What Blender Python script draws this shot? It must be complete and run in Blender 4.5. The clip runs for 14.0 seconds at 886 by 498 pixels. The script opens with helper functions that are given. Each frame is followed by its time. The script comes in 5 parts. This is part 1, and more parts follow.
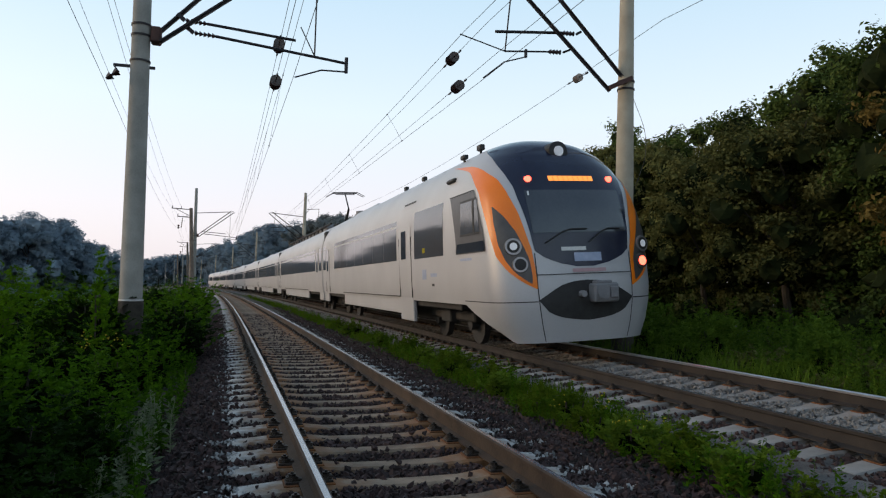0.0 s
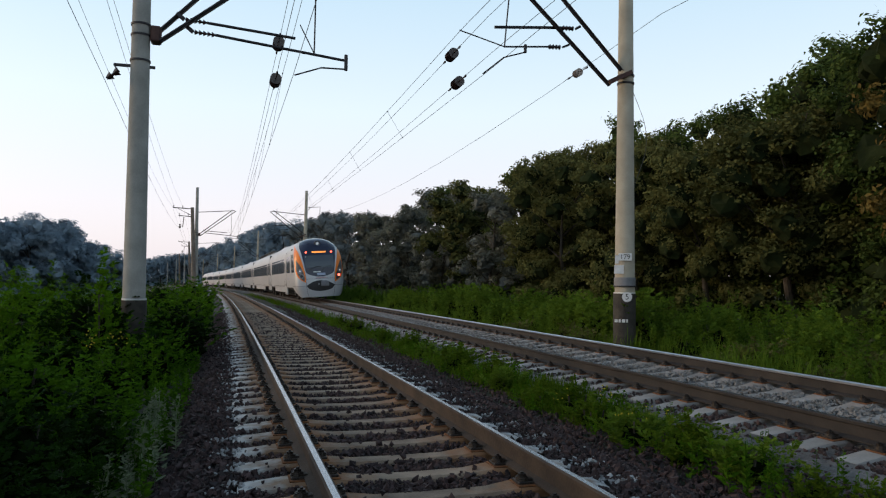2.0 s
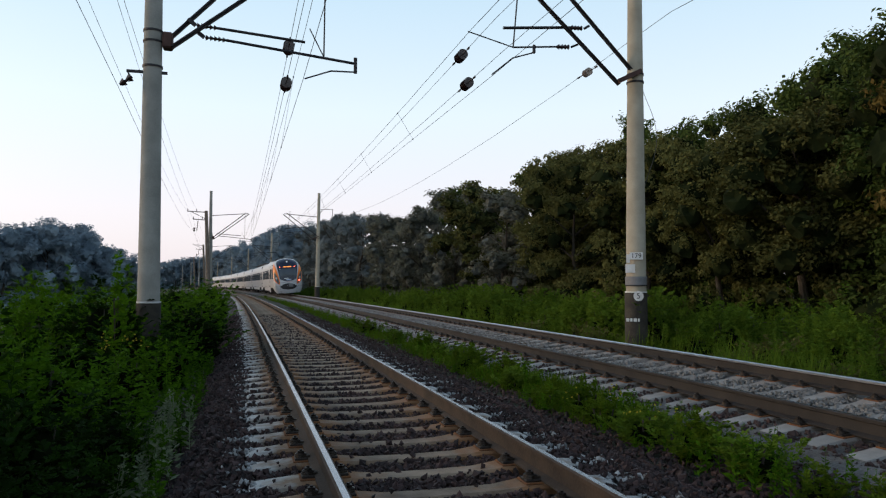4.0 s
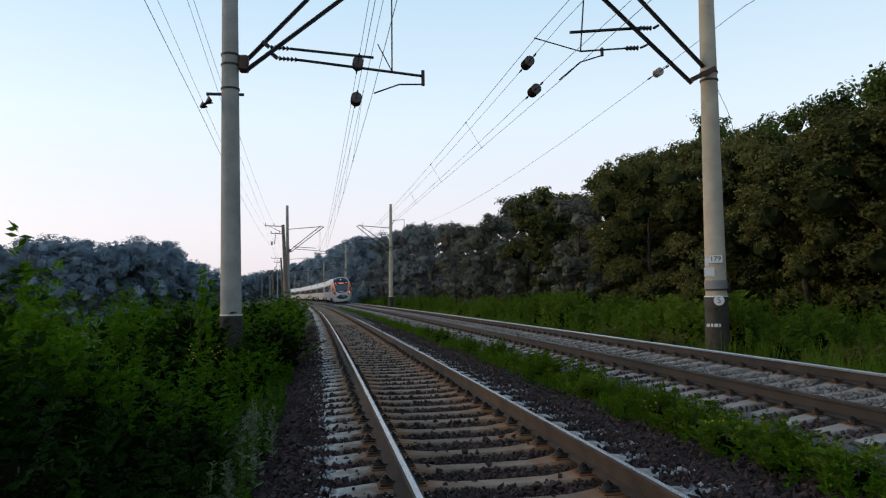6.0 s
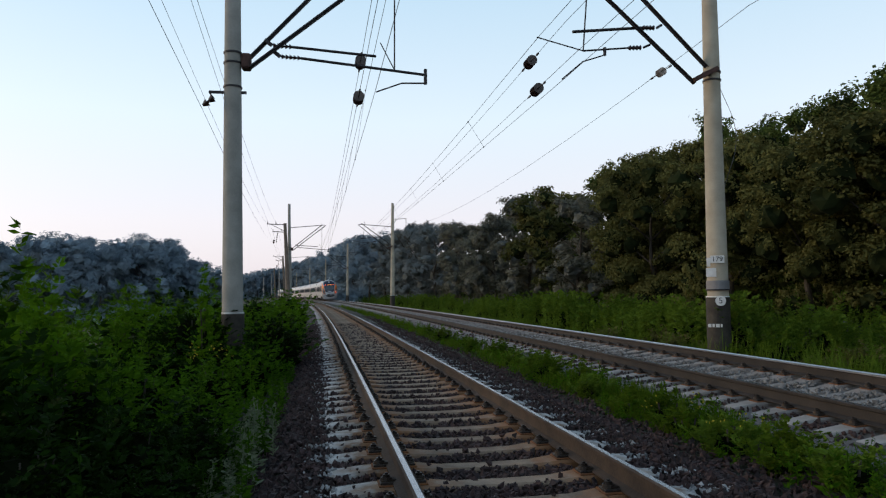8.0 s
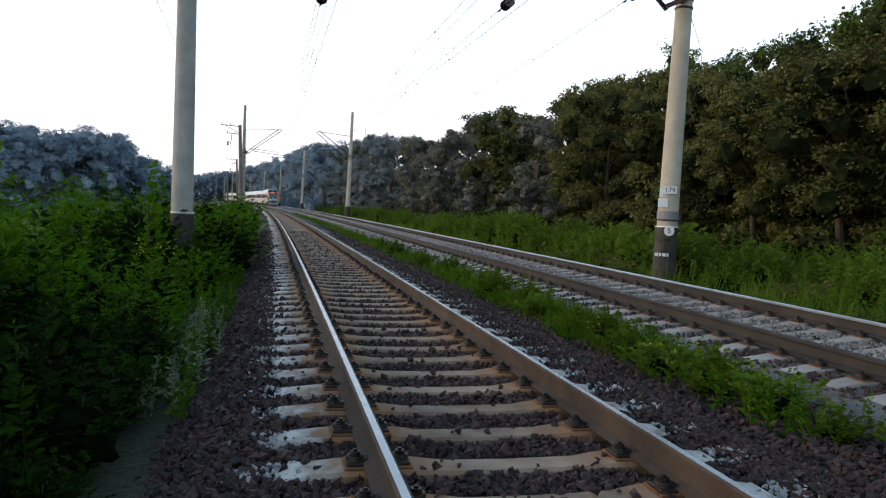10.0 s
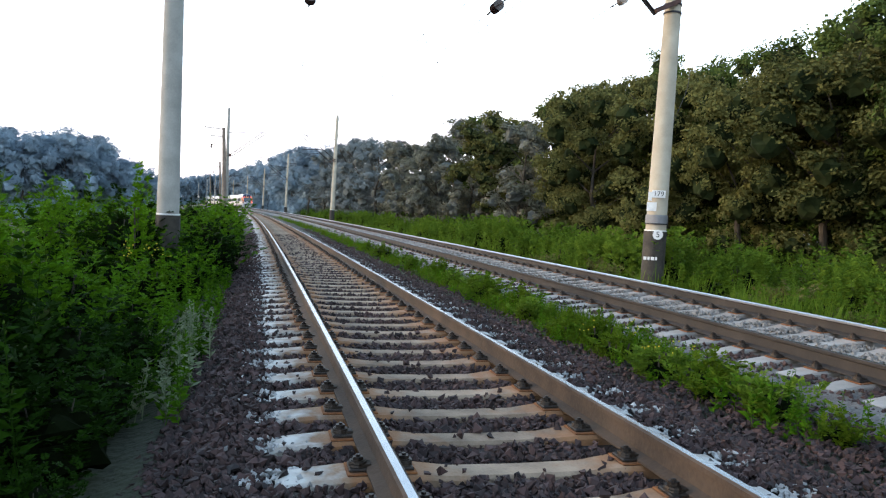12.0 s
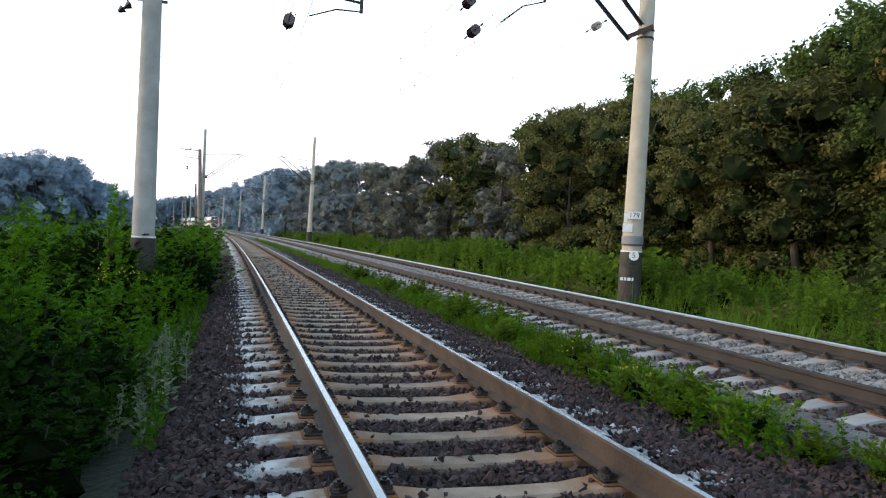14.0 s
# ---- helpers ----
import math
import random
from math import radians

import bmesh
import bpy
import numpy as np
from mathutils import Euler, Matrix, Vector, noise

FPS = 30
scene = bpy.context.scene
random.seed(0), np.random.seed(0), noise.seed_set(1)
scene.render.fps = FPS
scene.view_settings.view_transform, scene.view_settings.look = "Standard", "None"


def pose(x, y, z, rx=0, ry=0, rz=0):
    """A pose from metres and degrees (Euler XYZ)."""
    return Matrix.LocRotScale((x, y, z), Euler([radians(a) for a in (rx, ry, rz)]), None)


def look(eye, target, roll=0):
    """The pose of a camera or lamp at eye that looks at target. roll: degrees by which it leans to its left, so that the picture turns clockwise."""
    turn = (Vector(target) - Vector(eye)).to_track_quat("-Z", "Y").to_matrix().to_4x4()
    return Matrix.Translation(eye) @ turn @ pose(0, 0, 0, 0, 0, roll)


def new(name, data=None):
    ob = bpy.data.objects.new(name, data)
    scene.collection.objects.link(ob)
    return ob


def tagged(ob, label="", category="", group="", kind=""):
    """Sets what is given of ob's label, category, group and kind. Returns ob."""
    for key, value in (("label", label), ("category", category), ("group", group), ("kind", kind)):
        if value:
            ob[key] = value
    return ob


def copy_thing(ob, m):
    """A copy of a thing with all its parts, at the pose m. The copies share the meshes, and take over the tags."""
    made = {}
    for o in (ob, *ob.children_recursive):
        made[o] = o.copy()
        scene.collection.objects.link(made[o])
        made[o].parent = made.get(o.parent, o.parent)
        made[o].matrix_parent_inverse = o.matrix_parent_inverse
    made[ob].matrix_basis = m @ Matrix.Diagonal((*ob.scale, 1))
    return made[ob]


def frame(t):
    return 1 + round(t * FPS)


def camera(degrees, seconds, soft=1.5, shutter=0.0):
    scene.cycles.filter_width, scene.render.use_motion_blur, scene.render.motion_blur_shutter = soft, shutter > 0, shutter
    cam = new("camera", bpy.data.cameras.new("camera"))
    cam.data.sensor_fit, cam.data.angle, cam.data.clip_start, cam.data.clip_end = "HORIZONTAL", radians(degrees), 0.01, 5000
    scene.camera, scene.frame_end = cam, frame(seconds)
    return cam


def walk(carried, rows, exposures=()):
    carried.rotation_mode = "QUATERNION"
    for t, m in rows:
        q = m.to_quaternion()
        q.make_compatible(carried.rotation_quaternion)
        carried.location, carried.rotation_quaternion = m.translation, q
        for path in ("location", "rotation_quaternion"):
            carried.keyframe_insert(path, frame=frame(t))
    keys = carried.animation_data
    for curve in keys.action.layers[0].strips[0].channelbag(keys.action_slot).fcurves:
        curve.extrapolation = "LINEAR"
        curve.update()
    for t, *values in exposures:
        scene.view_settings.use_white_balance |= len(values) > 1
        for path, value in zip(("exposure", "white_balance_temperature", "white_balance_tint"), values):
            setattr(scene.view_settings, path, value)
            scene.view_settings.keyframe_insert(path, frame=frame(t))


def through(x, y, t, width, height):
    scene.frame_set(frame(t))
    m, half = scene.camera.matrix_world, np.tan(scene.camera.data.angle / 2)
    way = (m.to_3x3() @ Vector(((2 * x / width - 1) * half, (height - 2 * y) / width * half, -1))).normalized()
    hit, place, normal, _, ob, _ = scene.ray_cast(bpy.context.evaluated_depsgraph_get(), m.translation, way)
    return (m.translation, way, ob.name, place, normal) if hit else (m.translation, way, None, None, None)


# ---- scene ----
# ---------------------------------------------------------------- camera
cam = camera(65.03, 14.0, soft=1.2)
VIEW = [
    (0.0, -0.024, 0.122, 1.273, -17.17, 3.23, -1.22),
    (0.5, -0.042, 0.099, 1.263, -16.96, 3.08, -1.10),
    (1.0, -0.043, 0.091, 1.262, -17.04, 3.13, -0.96),
    (1.5, -0.038, 0.093, 1.258, -16.94, 3.10, -0.87),
    (2.0, -0.036, 0.097, 1.260, -17.02, 2.95, -0.61),
    (4.3, -0.004, 0.023, 1.256, -15.37, 3.05, 0.12),
    (4.5, -0.007, 0.030, 1.258, -14.44, 3.06, 0.19),
    (5.0, -0.011, 0.016, 1.265, -10.58, 2.84, 0.23),
    (5.5, -0.008, 0.021, 1.273, -10.20, 3.45, 0.68),
    (6.0, -0.006, -0.007, 1.267, -9.96, 3.72, 0.96),
    (6.5, 0.000, -0.001, 1.270, -9.90, 3.79, 0.90),
    (7.0, -0.000, -0.001, 1.261, -9.77, 3.58, 0.79),
    (7.5, 0.004, 0.008, 1.269, -9.83, 3.56, 1.00),
    (8.0, -0.004, -0.008, 1.264, -9.83, 3.65, 0.69),
    (8.5, 0.002, 0.006, 1.257, -11.85, 2.91, -1.12),
    (9.0, 0.016, 0.019, 1.255, -13.65, 1.35, -1.59),
    (9.2, 0.030, 0.017, 1.260, -13.37, -0.32, -2.39),
    (11.3, -0.028, 0.096, 1.189, -13.50, -4.12, -3.12),
    (11.5, -0.032, 0.117, 1.203, -13.93, -4.04, -2.67),
    (12.0, -0.080, 0.140, 1.199, -14.80, -2.79, -3.17),
    (12.5, -0.083, 0.132, 1.203, -16.11, -1.55, -2.73),
    (13.0, -0.097, 0.126, 1.198, -16.52, -1.25, -2.63),
    (13.5, -0.111, 0.128, 1.199, -16.98, -1.64, -3.22),
    (14.0, -0.101, 0.123, 1.208, -16.65, -0.94, -3.00),
]
walk(cam, [(t, pose(x, y, z, 90 + p, r, w)) for t, x, y, z, w, p, r in VIEW],
     exposures=[(0.0, 0.0, 6900, 14), (4.6, 0.0, 6900, 14), (6.0, -0.06, 6800, 14), (8.6, -0.06, 6800, 14), (9.2, -0.05, 6800, 14),
                (11.3, 1.78, 6700, 14), (12.0, 1.48, 6700, 14), (12.6, 1.2, 6700, 14), (14.0, 1.2, 6700, 14)])

# ---------------------------------------------------------------- light
SUN_ELEV, SUN_AZ = 15.0, 292.0        # degrees; azimuth clockwise from +y: low veiled sun on the left
SKY_SHARE = 0.035                     # clear-sky light that comes through the haze
world = bpy.data.worlds.new("sky_world")
scene.world = world
world.use_nodes = True
wt = world.node_tree
sky = wt.nodes.new("ShaderNodeTexSky")
sky.sky_type, sky.sun_disc = "NISHITA", False
sky.sun_elevation, sky.sun_rotation = radians(SUN_ELEV), radians(SUN_AZ)
sky.air_density, sky.dust_density, sky.ozone_density = 1.0, 2.0, 1.5
# morning haze spread over the whole sky: pale rose at the horizon, light blue above, deeper towards the zenith
wn, wl = wt.nodes, wt.links
tc = wn.new("ShaderNodeTexCoord")
sep = wn.new("ShaderNodeSeparateXYZ")
wl.new(tc.outputs["Generated"], sep.inputs[0])
ramp = wn.new("ShaderNodeValToRGB")
wl.new(sep.outputs["Z"], ramp.inputs["Fac"])
ramp.color_ramp.elements[0].position, ramp.color_ramp.elements[0].color = 0.0, (0.76, 0.73, 0.82, 1)
ramp.color_ramp.elements[1].position, ramp.color_ramp.elements[1].color = 1.0, (0.13, 0.21, 0.33, 1)
for at_, col in ((0.10, (0.80, 0.81, 0.90, 1)), (0.24, (0.72, 0.88, 0.99, 1)), (0.42, (0.50, 0.74, 0.92, 1)), (0.62, (0.28, 0.44, 0.62, 1))):
    el = ramp.color_ramp.elements.new(at_)
    el.color = col
mixer = wn.new("ShaderNodeMix")
mixer.data_type, mixer.blend_type = "RGBA", "ADD"
mixer.inputs["Factor"].default_value = SKY_SHARE
wl.new(ramp.outputs["Color"], mixer.inputs["A"])
wl.new(sky.outputs[0], mixer.inputs["B"])
wt.nodes["Background"].inputs["Strength"].default_value = 1.0
wl.new(mixer.outputs["Result"], wt.nodes["Background"].inputs["Color"])

sun_data = bpy.data.lights.new("sun", "SUN")
sun_data.energy, sun_data.angle, sun_data.color = 1.0, radians(12), (1.0, 0.72, 0.42)
sun = new("sun", sun_data)
a, e = radians(SUN_AZ), radians(SUN_ELEV)
sun_dir = Vector((math.sin(a) * math.cos(e), math.cos(a) * math.cos(e), math.sin(e)))
sun.matrix_world = look(sun_dir * 50, (0, 0, 0))


# ---------------------------------------------------------------- materials
def material(name, col, col2=None, rough=0.8, metal=0.0, scale=8.0, fine=60.0, bump=0.3, island=0.0, obrand=0.0,
             spec=0.5, bump_dist=0.01):
    """A surface with a coarse and a fine variation of colour, and relief."""
    m = bpy.data.materials.new(name)
    m.use_nodes = True
    nt = m.node_tree
    n, l = nt.nodes, nt.links
    b = n["Principled BSDF"]
    b.inputs["Roughness"].default_value, b.inputs["Metallic"].default_value = rough, metal
    b.inputs["Specular IOR Level"].default_value = spec
    tc = n.new("ShaderNodeTexCoord")
    big, small = n.new("ShaderNodeTexNoise"), n.new("ShaderNodeTexNoise")
    for q, s, d in ((big, scale, 5), (small, fine, 3)):
        q.inputs["Scale"].default_value, q.inputs["Detail"].default_value = s, d
        l.new(tc.outputs["Object"], q.inputs["Vector"])
    add = n.new("ShaderNodeMath")
    add.operation = "MULTIPLY_ADD"
    l.new(small.outputs["Fac"], add.inputs[0])
    add.inputs[1].default_value = 0.45
    sub = n.new("ShaderNodeMath")
    sub.operation = "MULTIPLY_ADD"
    l.new(big.outputs["Fac"], sub.inputs[0])
    sub.inputs[1].default_value, sub.inputs[2].default_value = 1.3, -0.37
    l.new(sub.outputs[0], add.inputs[2])
    last = add.outputs[0]
    if island:
        g = n.new("ShaderNodeNewGeometry")
        k = n.new("ShaderNodeMath")
        k.operation = "MULTIPLY_ADD"
        l.new(g.outputs["Random Per Island"], k.inputs[0])
        k.inputs[1].default_value = island
        l.new(last, k.inputs[2])
        last = k.outputs[0]
    if obrand:
        g = n.new("ShaderNodeObjectInfo")
        k = n.new("ShaderNodeMath")
        k.operation = "MULTIPLY_ADD"
        l.new(g.outputs["Random"], k.inputs[0])
        k.inputs[1].default_value = obrand
        l.new(last, k.inputs[2])
        last = k.outputs[0]
    mr = n.new("ShaderNodeMapRange")
    l.new(last, mr.inputs["Value"])
    mr.inputs["From Min"].default_value, mr.inputs["From Max"].default_value = 0.25, 1.0 + island + obrand
    mix = n.new("ShaderNodeMix")
    mix.data_type = "RGBA"
    l.new(mr.outputs["Result"], mix.inputs["Factor"])
    mix.inputs["A"].default_value = (*col, 1)
    mix.inputs["B"].default_value = (*(col2 or [c * 1.5 for c in col]), 1)
    l.new(mix.outputs["Result"], b.inputs["Base Color"])
    if bump:
        bp = n.new("ShaderNodeBump")
        bp.inputs["Strength"].default_value, bp.inputs["Distance"].default_value = bump, bump_dist
        l.new(small.outputs["Fac"], bp.inputs["Height"])
        l.new(bp.outputs["Normal"], b.inputs["Normal"])
    return m


def leaf_material(name, col, col2, island=0.9, through=0.25):
    m = material(name, col, col2, rough=0.75, scale=0.7, fine=9.0, bump=0.0, island=island, obrand=0.9, spec=0.05)
    n, l = m.node_tree.nodes, m.node_tree.links
    b, out = n["Principled BSDF"], n["Material Output"]
    tr = n.new("ShaderNodeBsdfTranslucent")
    src = b.inputs["Base Color"].links[0].from_socket
    l.new(src, tr.inputs["Color"])
    mx = n.new("ShaderNodeMixShader")
    mx.inputs[0].default_value = through
    l.new(b.outputs[0], mx.inputs[1])
    l.new(tr.outputs[0], mx.inputs[2])
    l.new(mx.outputs[0], out.inputs["Surface"])
    return m


def glow(name, col, strength):
    m = bpy.data.materials.new(name)
    m.use_nodes = True
    b = m.node_tree.nodes["Principled BSDF"]
    b.inputs["Base Color"].default_value = (*col, 1)
    b.inputs["Emission Color"].default_value = (*col, 1)
    b.inputs["Emission Strength"].default_value = strength
    return m


EARTH = material("earth_and_thatch", (0.012, 0.016, 0.006), (0.036, 0.042, 0.015), rough=0.95, scale=0.6, fine=14, bump=0.8, bump_dist=0.05)
BALLAST = material("ballast_gravel", (0.008, 0.005, 0.0045), (0.045, 0.028, 0.024), rough=0.9, scale=3.0, fine=34, bump=1.0, bump_dist=0.05)
BALLAST_GREY = material("grey_gravel", (0.06, 0.056, 0.052), (0.21, 0.20, 0.19), rough=0.9, scale=2.0, fine=34, bump=1.0, bump_dist=0.04)
STONE = material("brown_stone", (0.006, 0.0030, 0.0028), (0.074, 0.038, 0.034), rough=0.85, scale=1.5, fine=25, bump=0.3, island=1.4)
STONE_GREY = material("grey_stone", (0.07, 0.066, 0.062), (0.30, 0.29, 0.275), rough=0.9, scale=1.5, fine=25, bump=0.3, island=0.8)
LIME = material("limed_stone", (0.10, 0.10, 0.10), (0.48, 0.48, 0.47), rough=0.95, scale=6, fine=30, bump=0.3, island=0.8)
CONCRETE = material("sleeper_concrete", (0.11, 0.080, 0.056), (0.37, 0.280, 0.196), rough=0.9, scale=5, fine=55, bump=0.5, obrand=0.35)
CONCRETE_PALE = material("pale_concrete", (0.16, 0.152, 0.14), (0.36, 0.345, 0.32), rough=0.9, scale=5, fine=55, bump=0.4, obrand=0.35)


def stained_sleeper(name, col, col2, amount, lime):
    """Sleeper concrete with rust run out from the rail seats and lime dust on its ends."""
    m = material(name, col, col2, rough=0.9, scale=5, fine=55, bump=0.5, obrand=0.35)
    n, l = m.node_tree.nodes, m.node_tree.links
    b = n["Principled BSDF"]
    src = b.inputs["Base Color"].links[0].from_socket
    tc, sp, ns = n.new("ShaderNodeTexCoord"), n.new("ShaderNodeSeparateXYZ"), n.new("ShaderNodeTexNoise")
    info = n.new("ShaderNodeObjectInfo")
    l.new(tc.outputs["Object"], sp.inputs[0])
    l.new(tc.outputs["Object"], ns.inputs["Vector"])
    ns.noise_dimensions = "4D"
    ns.inputs["Scale"].default_value, ns.inputs["Detail"].default_value = 7.0, 4
    far = n.new("ShaderNodeMath")
    far.operation = "MULTIPLY"
    l.new(info.outputs["Random"], far.inputs[0])
    far.inputs[1].default_value = 40.0
    l.new(far.outputs[0], ns.inputs["W"])

    def step(op, a, v=0.0):
        k = n.new("ShaderNodeMath")
        k.operation = op
        l.new(a, k.inputs[0])
        if isinstance(v, float):
            k.inputs[1].default_value = v
        else:
            l.new(v, k.inputs[1])
        return k.outputs[0]

    def ramped(a, lo, hi):
        k = n.new("ShaderNodeMapRange")
        l.new(a, k.inputs["Value"])
        k.inputs["From Min"].default_value, k.inputs["From Max"].default_value = lo, hi
        return k.outputs["Result"]

    ax = step("ABSOLUTE", sp.outputs["X"])
    wob = step("MULTIPLY", step("SUBTRACT", ns.outputs["Fac"], 0.5), 0.9)
    rust = step("MULTIPLY", ramped(step("ADD", step("ABSOLUTE", step("SUBTRACT", ax, 0.72)), wob), 0.40, 0.12), amount)
    dust = step("MULTIPLY", ramped(step("ADD", ax, wob), 1.02, 1.32), lime)
    for fac, tint in ((rust, (0.24, 0.095, 0.028)), (dust, (0.52, 0.52, 0.50))):
        mx = n.new("ShaderNodeMix")
        mx.data_type = "RGBA"
        l.new(fac, mx.inputs["Factor"])
        l.new(src, mx.inputs["A"])
        mx.inputs["B"].default_value = (*tint, 1)
        src = mx.outputs["Result"]
    l.new(src, b.inputs["Base Color"])
    return m


SLEEPER_RUSTED = stained_sleeper("rust_stained_sleeper", (0.115, 0.078, 0.052), (0.40, 0.290, 0.200), 0.72, 0.75)
SLEEPER_PALE = stained_sleeper("pale_stained_sleeper", (0.16, 0.152, 0.14), (0.36, 0.345, 0.32), 0.2, 0.1)
POLE_WARM = material("mast_concrete_warm", (0.30, 0.255, 0.185), (0.47, 0.41, 0.31), rough=0.85, scale=2.2, fine=40, bump=0.25)
POLE_GREY = material("mast_concrete_grey", (0.19, 0.18, 0.155), (0.34, 0.325, 0.285), rough=0.85, scale=2.2, fine=40, bump=0.25)
BITUMEN = material("bitumen_coat", (0.022, 0.019, 0.015), (0.075, 0.064, 0.050), rough=0.85, scale=6, fine=40)
RUST = material("rusty_rail_side", (0.030, 0.018, 0.011), (0.092, 0.058, 0.036), rough=0.85, scale=3, fine=40, bump=0.4)
RUST_DARK = material("dull_rail_side", (0.012, 0.009, 0.0075), (0.040, 0.030, 0.024), rough=0.8, scale=3, fine=40, bump=0.3)
ORANGE_RUST = material("rust_bloom", (0.10, 0.035, 0.010), (0.30, 0.105, 0.022), rough=0.9, scale=9, fine=60, bump=0.3)
POLISHED = material("polished_rail_head", (0.22, 0.235, 0.265), (0.34, 0.36, 0.39), rough=0.26, metal=1.0, scale=3, fine=90, bump=0.05)
BRIGHT_HEAD = material("bright_rail_head", (0.62, 0.62, 0.63), (0.80, 0.80, 0.81), rough=0.30, metal=1.0, scale=3, fine=90, bump=0.05)
BOLT = material("oily_iron", (0.018, 0.014, 0.012), (0.07, 0.05, 0.035), rough=0.5, metal=0.6, scale=20, fine=80)
STEEL = material("dark_painted_steel", (0.018, 0.016, 0.020), (0.045, 0.040, 0.042), rough=0.6, metal=0.3, scale=5, fine=40)
RUSTY_STEEL = material("rusty_clamp_steel", (0.06, 0.03, 0.025), (0.14, 0.07, 0.055), rough=0.75, metal=0.3, scale=6, fine=40)
CERAMIC = material("brown_glazed_ceramic", (0.022, 0.010, 0.009), (0.05, 0.024, 0.02), rough=0.25, scale=6, fine=40, bump=0.05)
CERAMIC_PALE = material("pale_glazed_ceramic", (0.30, 0.22, 0.17), (0.42, 0.32, 0.26), rough=0.3, scale=6, fine=40, bump=0.05)
WIRE = material("weathered_wire", (0.05, 0.05, 0.055), (0.09, 0.09, 0.095), rough=0.6, metal=0.5, scale=3, fine=30, bump=0)
WHITE_PAINT = material("white_paint", (0.60, 0.60, 0.58), (0.80, 0.80, 0.78), rough=0.6, scale=8, fine=50, bump=0.1)
BLACK_PAINT = material("black_paint", (0.012, 0.012, 0.012), (0.03, 0.03, 0.03), rough=0.6, scale=8, fine=50, bump=0.1)
TAR_WOOD = material("weathered_pole_wood", (0.10, 0.07, 0.05), (0.22, 0.17, 0.13), rough=0.9, scale=3, fine=40)
BARK = material("bark", (0.030, 0.025, 0.019), (0.080, 0.066, 0.050), rough=0.95, scale=3, fine=22, bump=0.8, bump_dist=0.03)

LEAF_DARK = leaf_material("leaf_dark_green", (0.022, 0.040, 0.009), (0.120, 0.165, 0.040), through=0.25)
LEAF_OLIVE = leaf_material("leaf_olive", (0.036, 0.044, 0.014), (0.185, 0.182, 0.060), through=0.25)
LEAF_OCHRE = leaf_material("leaf_ochre", (0.058, 0.042, 0.012), (0.235, 0.165, 0.046), through=0.25)
# next three: leaves paled and blued by distance, haze put into their colour
LEAF_MIST = leaf_material("leaf_mist_grey", (0.085, 0.092, 0.074), (0.215, 0.212, 0.160), through=0.25)
LEAF_HAZE_SLATE = leaf_material("leaf_haze_slate", (0.130, 0.158, 0.168), (0.230, 0.260, 0.255), island=0.5, through=0.25)
LEAF_HAZE_BLUE = leaf_material("leaf_haze_blue", (0.185, 0.255, 0.310), (0.235, 0.310, 0.360), island=0.25, through=0.5)
WEED_GREEN = leaf_material("weed_green", (0.006, 0.024, 0.001), (0.115, 0.275, 0.010), through=0.35)
# weed green with the shade of the near slope put into its colour
WEED_SHADE = leaf_material("weed_shade_green", (0.0015, 0.006, 0.0005), (0.016, 0.050, 0.002), through=0.15)
BANK_GREEN = leaf_material("bank_green", (0.030, 0.072, 0.007), (0.158, 0.245, 0.026), through=0.35)
GRASS_GREEN = leaf_material("grass_green", (0.030, 0.078, 0.004), (0.135, 0.195, 0.016), through=0.45)
# inner lumps of the far trees, tinted with the same haze
CORE_HAZE = material("haze_inner_foliage", (0.190, 0.262, 0.318), (0.230, 0.305, 0.355), rough=1.0, scale=2, fine=12, bump=0.5, spec=0.1)
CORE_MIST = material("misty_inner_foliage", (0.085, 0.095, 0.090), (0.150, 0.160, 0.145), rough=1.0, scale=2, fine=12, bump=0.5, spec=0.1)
# near-black lump inside each bush: its inner shade as a colour
SHRUB_SHADE = material("shrub_inner_shade", (0.002, 0.004, 0.001), (0.007, 0.011, 0.004), rough=1.0, scale=2, fine=12, bump=0.5, spec=0.02)
# dark lumps that close the crowns, coloured as the shade between boughs
CORE_SHADE = material("crown_inner_shade", (0.010, 0.016, 0.005), (0.030, 0.040, 0.014), rough=1.0, scale=2, fine=12, bump=0.5, spec=0.1)
PALE_LEAF = leaf_material("pale_dry_leaf", (0.10, 0.13, 0.07), (0.30, 0.34, 0.22), through=0.3)
PETAL = leaf_material("yellow_petal", (0.30, 0.26, 0.02), (0.48, 0.42, 0.06), through=0.3)

SILVER = material("silver_body_paint", (0.47, 0.465, 0.47), (0.56, 0.555, 0.56), rough=0.44, metal=0.3, scale=0.7, fine=30, bump=0.01)
ORANGE = material("orange_body_paint", (0.88, 0.19, 0.004), (0.95, 0.23, 0.008), rough=0.35, scale=2, fine=30, bump=0.01)
NAVY = material("navy_gloss_mask", (0.012, 0.016, 0.035), (0.022, 0.028, 0.055), rough=0.15, scale=2, fine=30, bump=0.0)
GLASS = material("dark_tinted_glass", (0.025, 0.03, 0.04), (0.045, 0.05, 0.06), rough=0.06, scale=1, fine=20, bump=0.0, spec=0.9)
BAND_GLASS = material("window_band_glass", (0.06, 0.063, 0.07), (0.11, 0.113, 0.12), rough=0.08, scale=0.8, fine=6, bump=0.02, spec=0.9)
POD = material("grey_lamp_housing", (0.05, 0.045, 0.045), (0.085, 0.08, 0.075), rough=0.4, scale=4, fine=30, bump=0.0)
CHROME = material("lamp_reflector", (0.24, 0.24, 0.25), (0.34, 0.34, 0.35), rough=0.3, metal=0.7, scale=4, fine=30, bump=0.0)
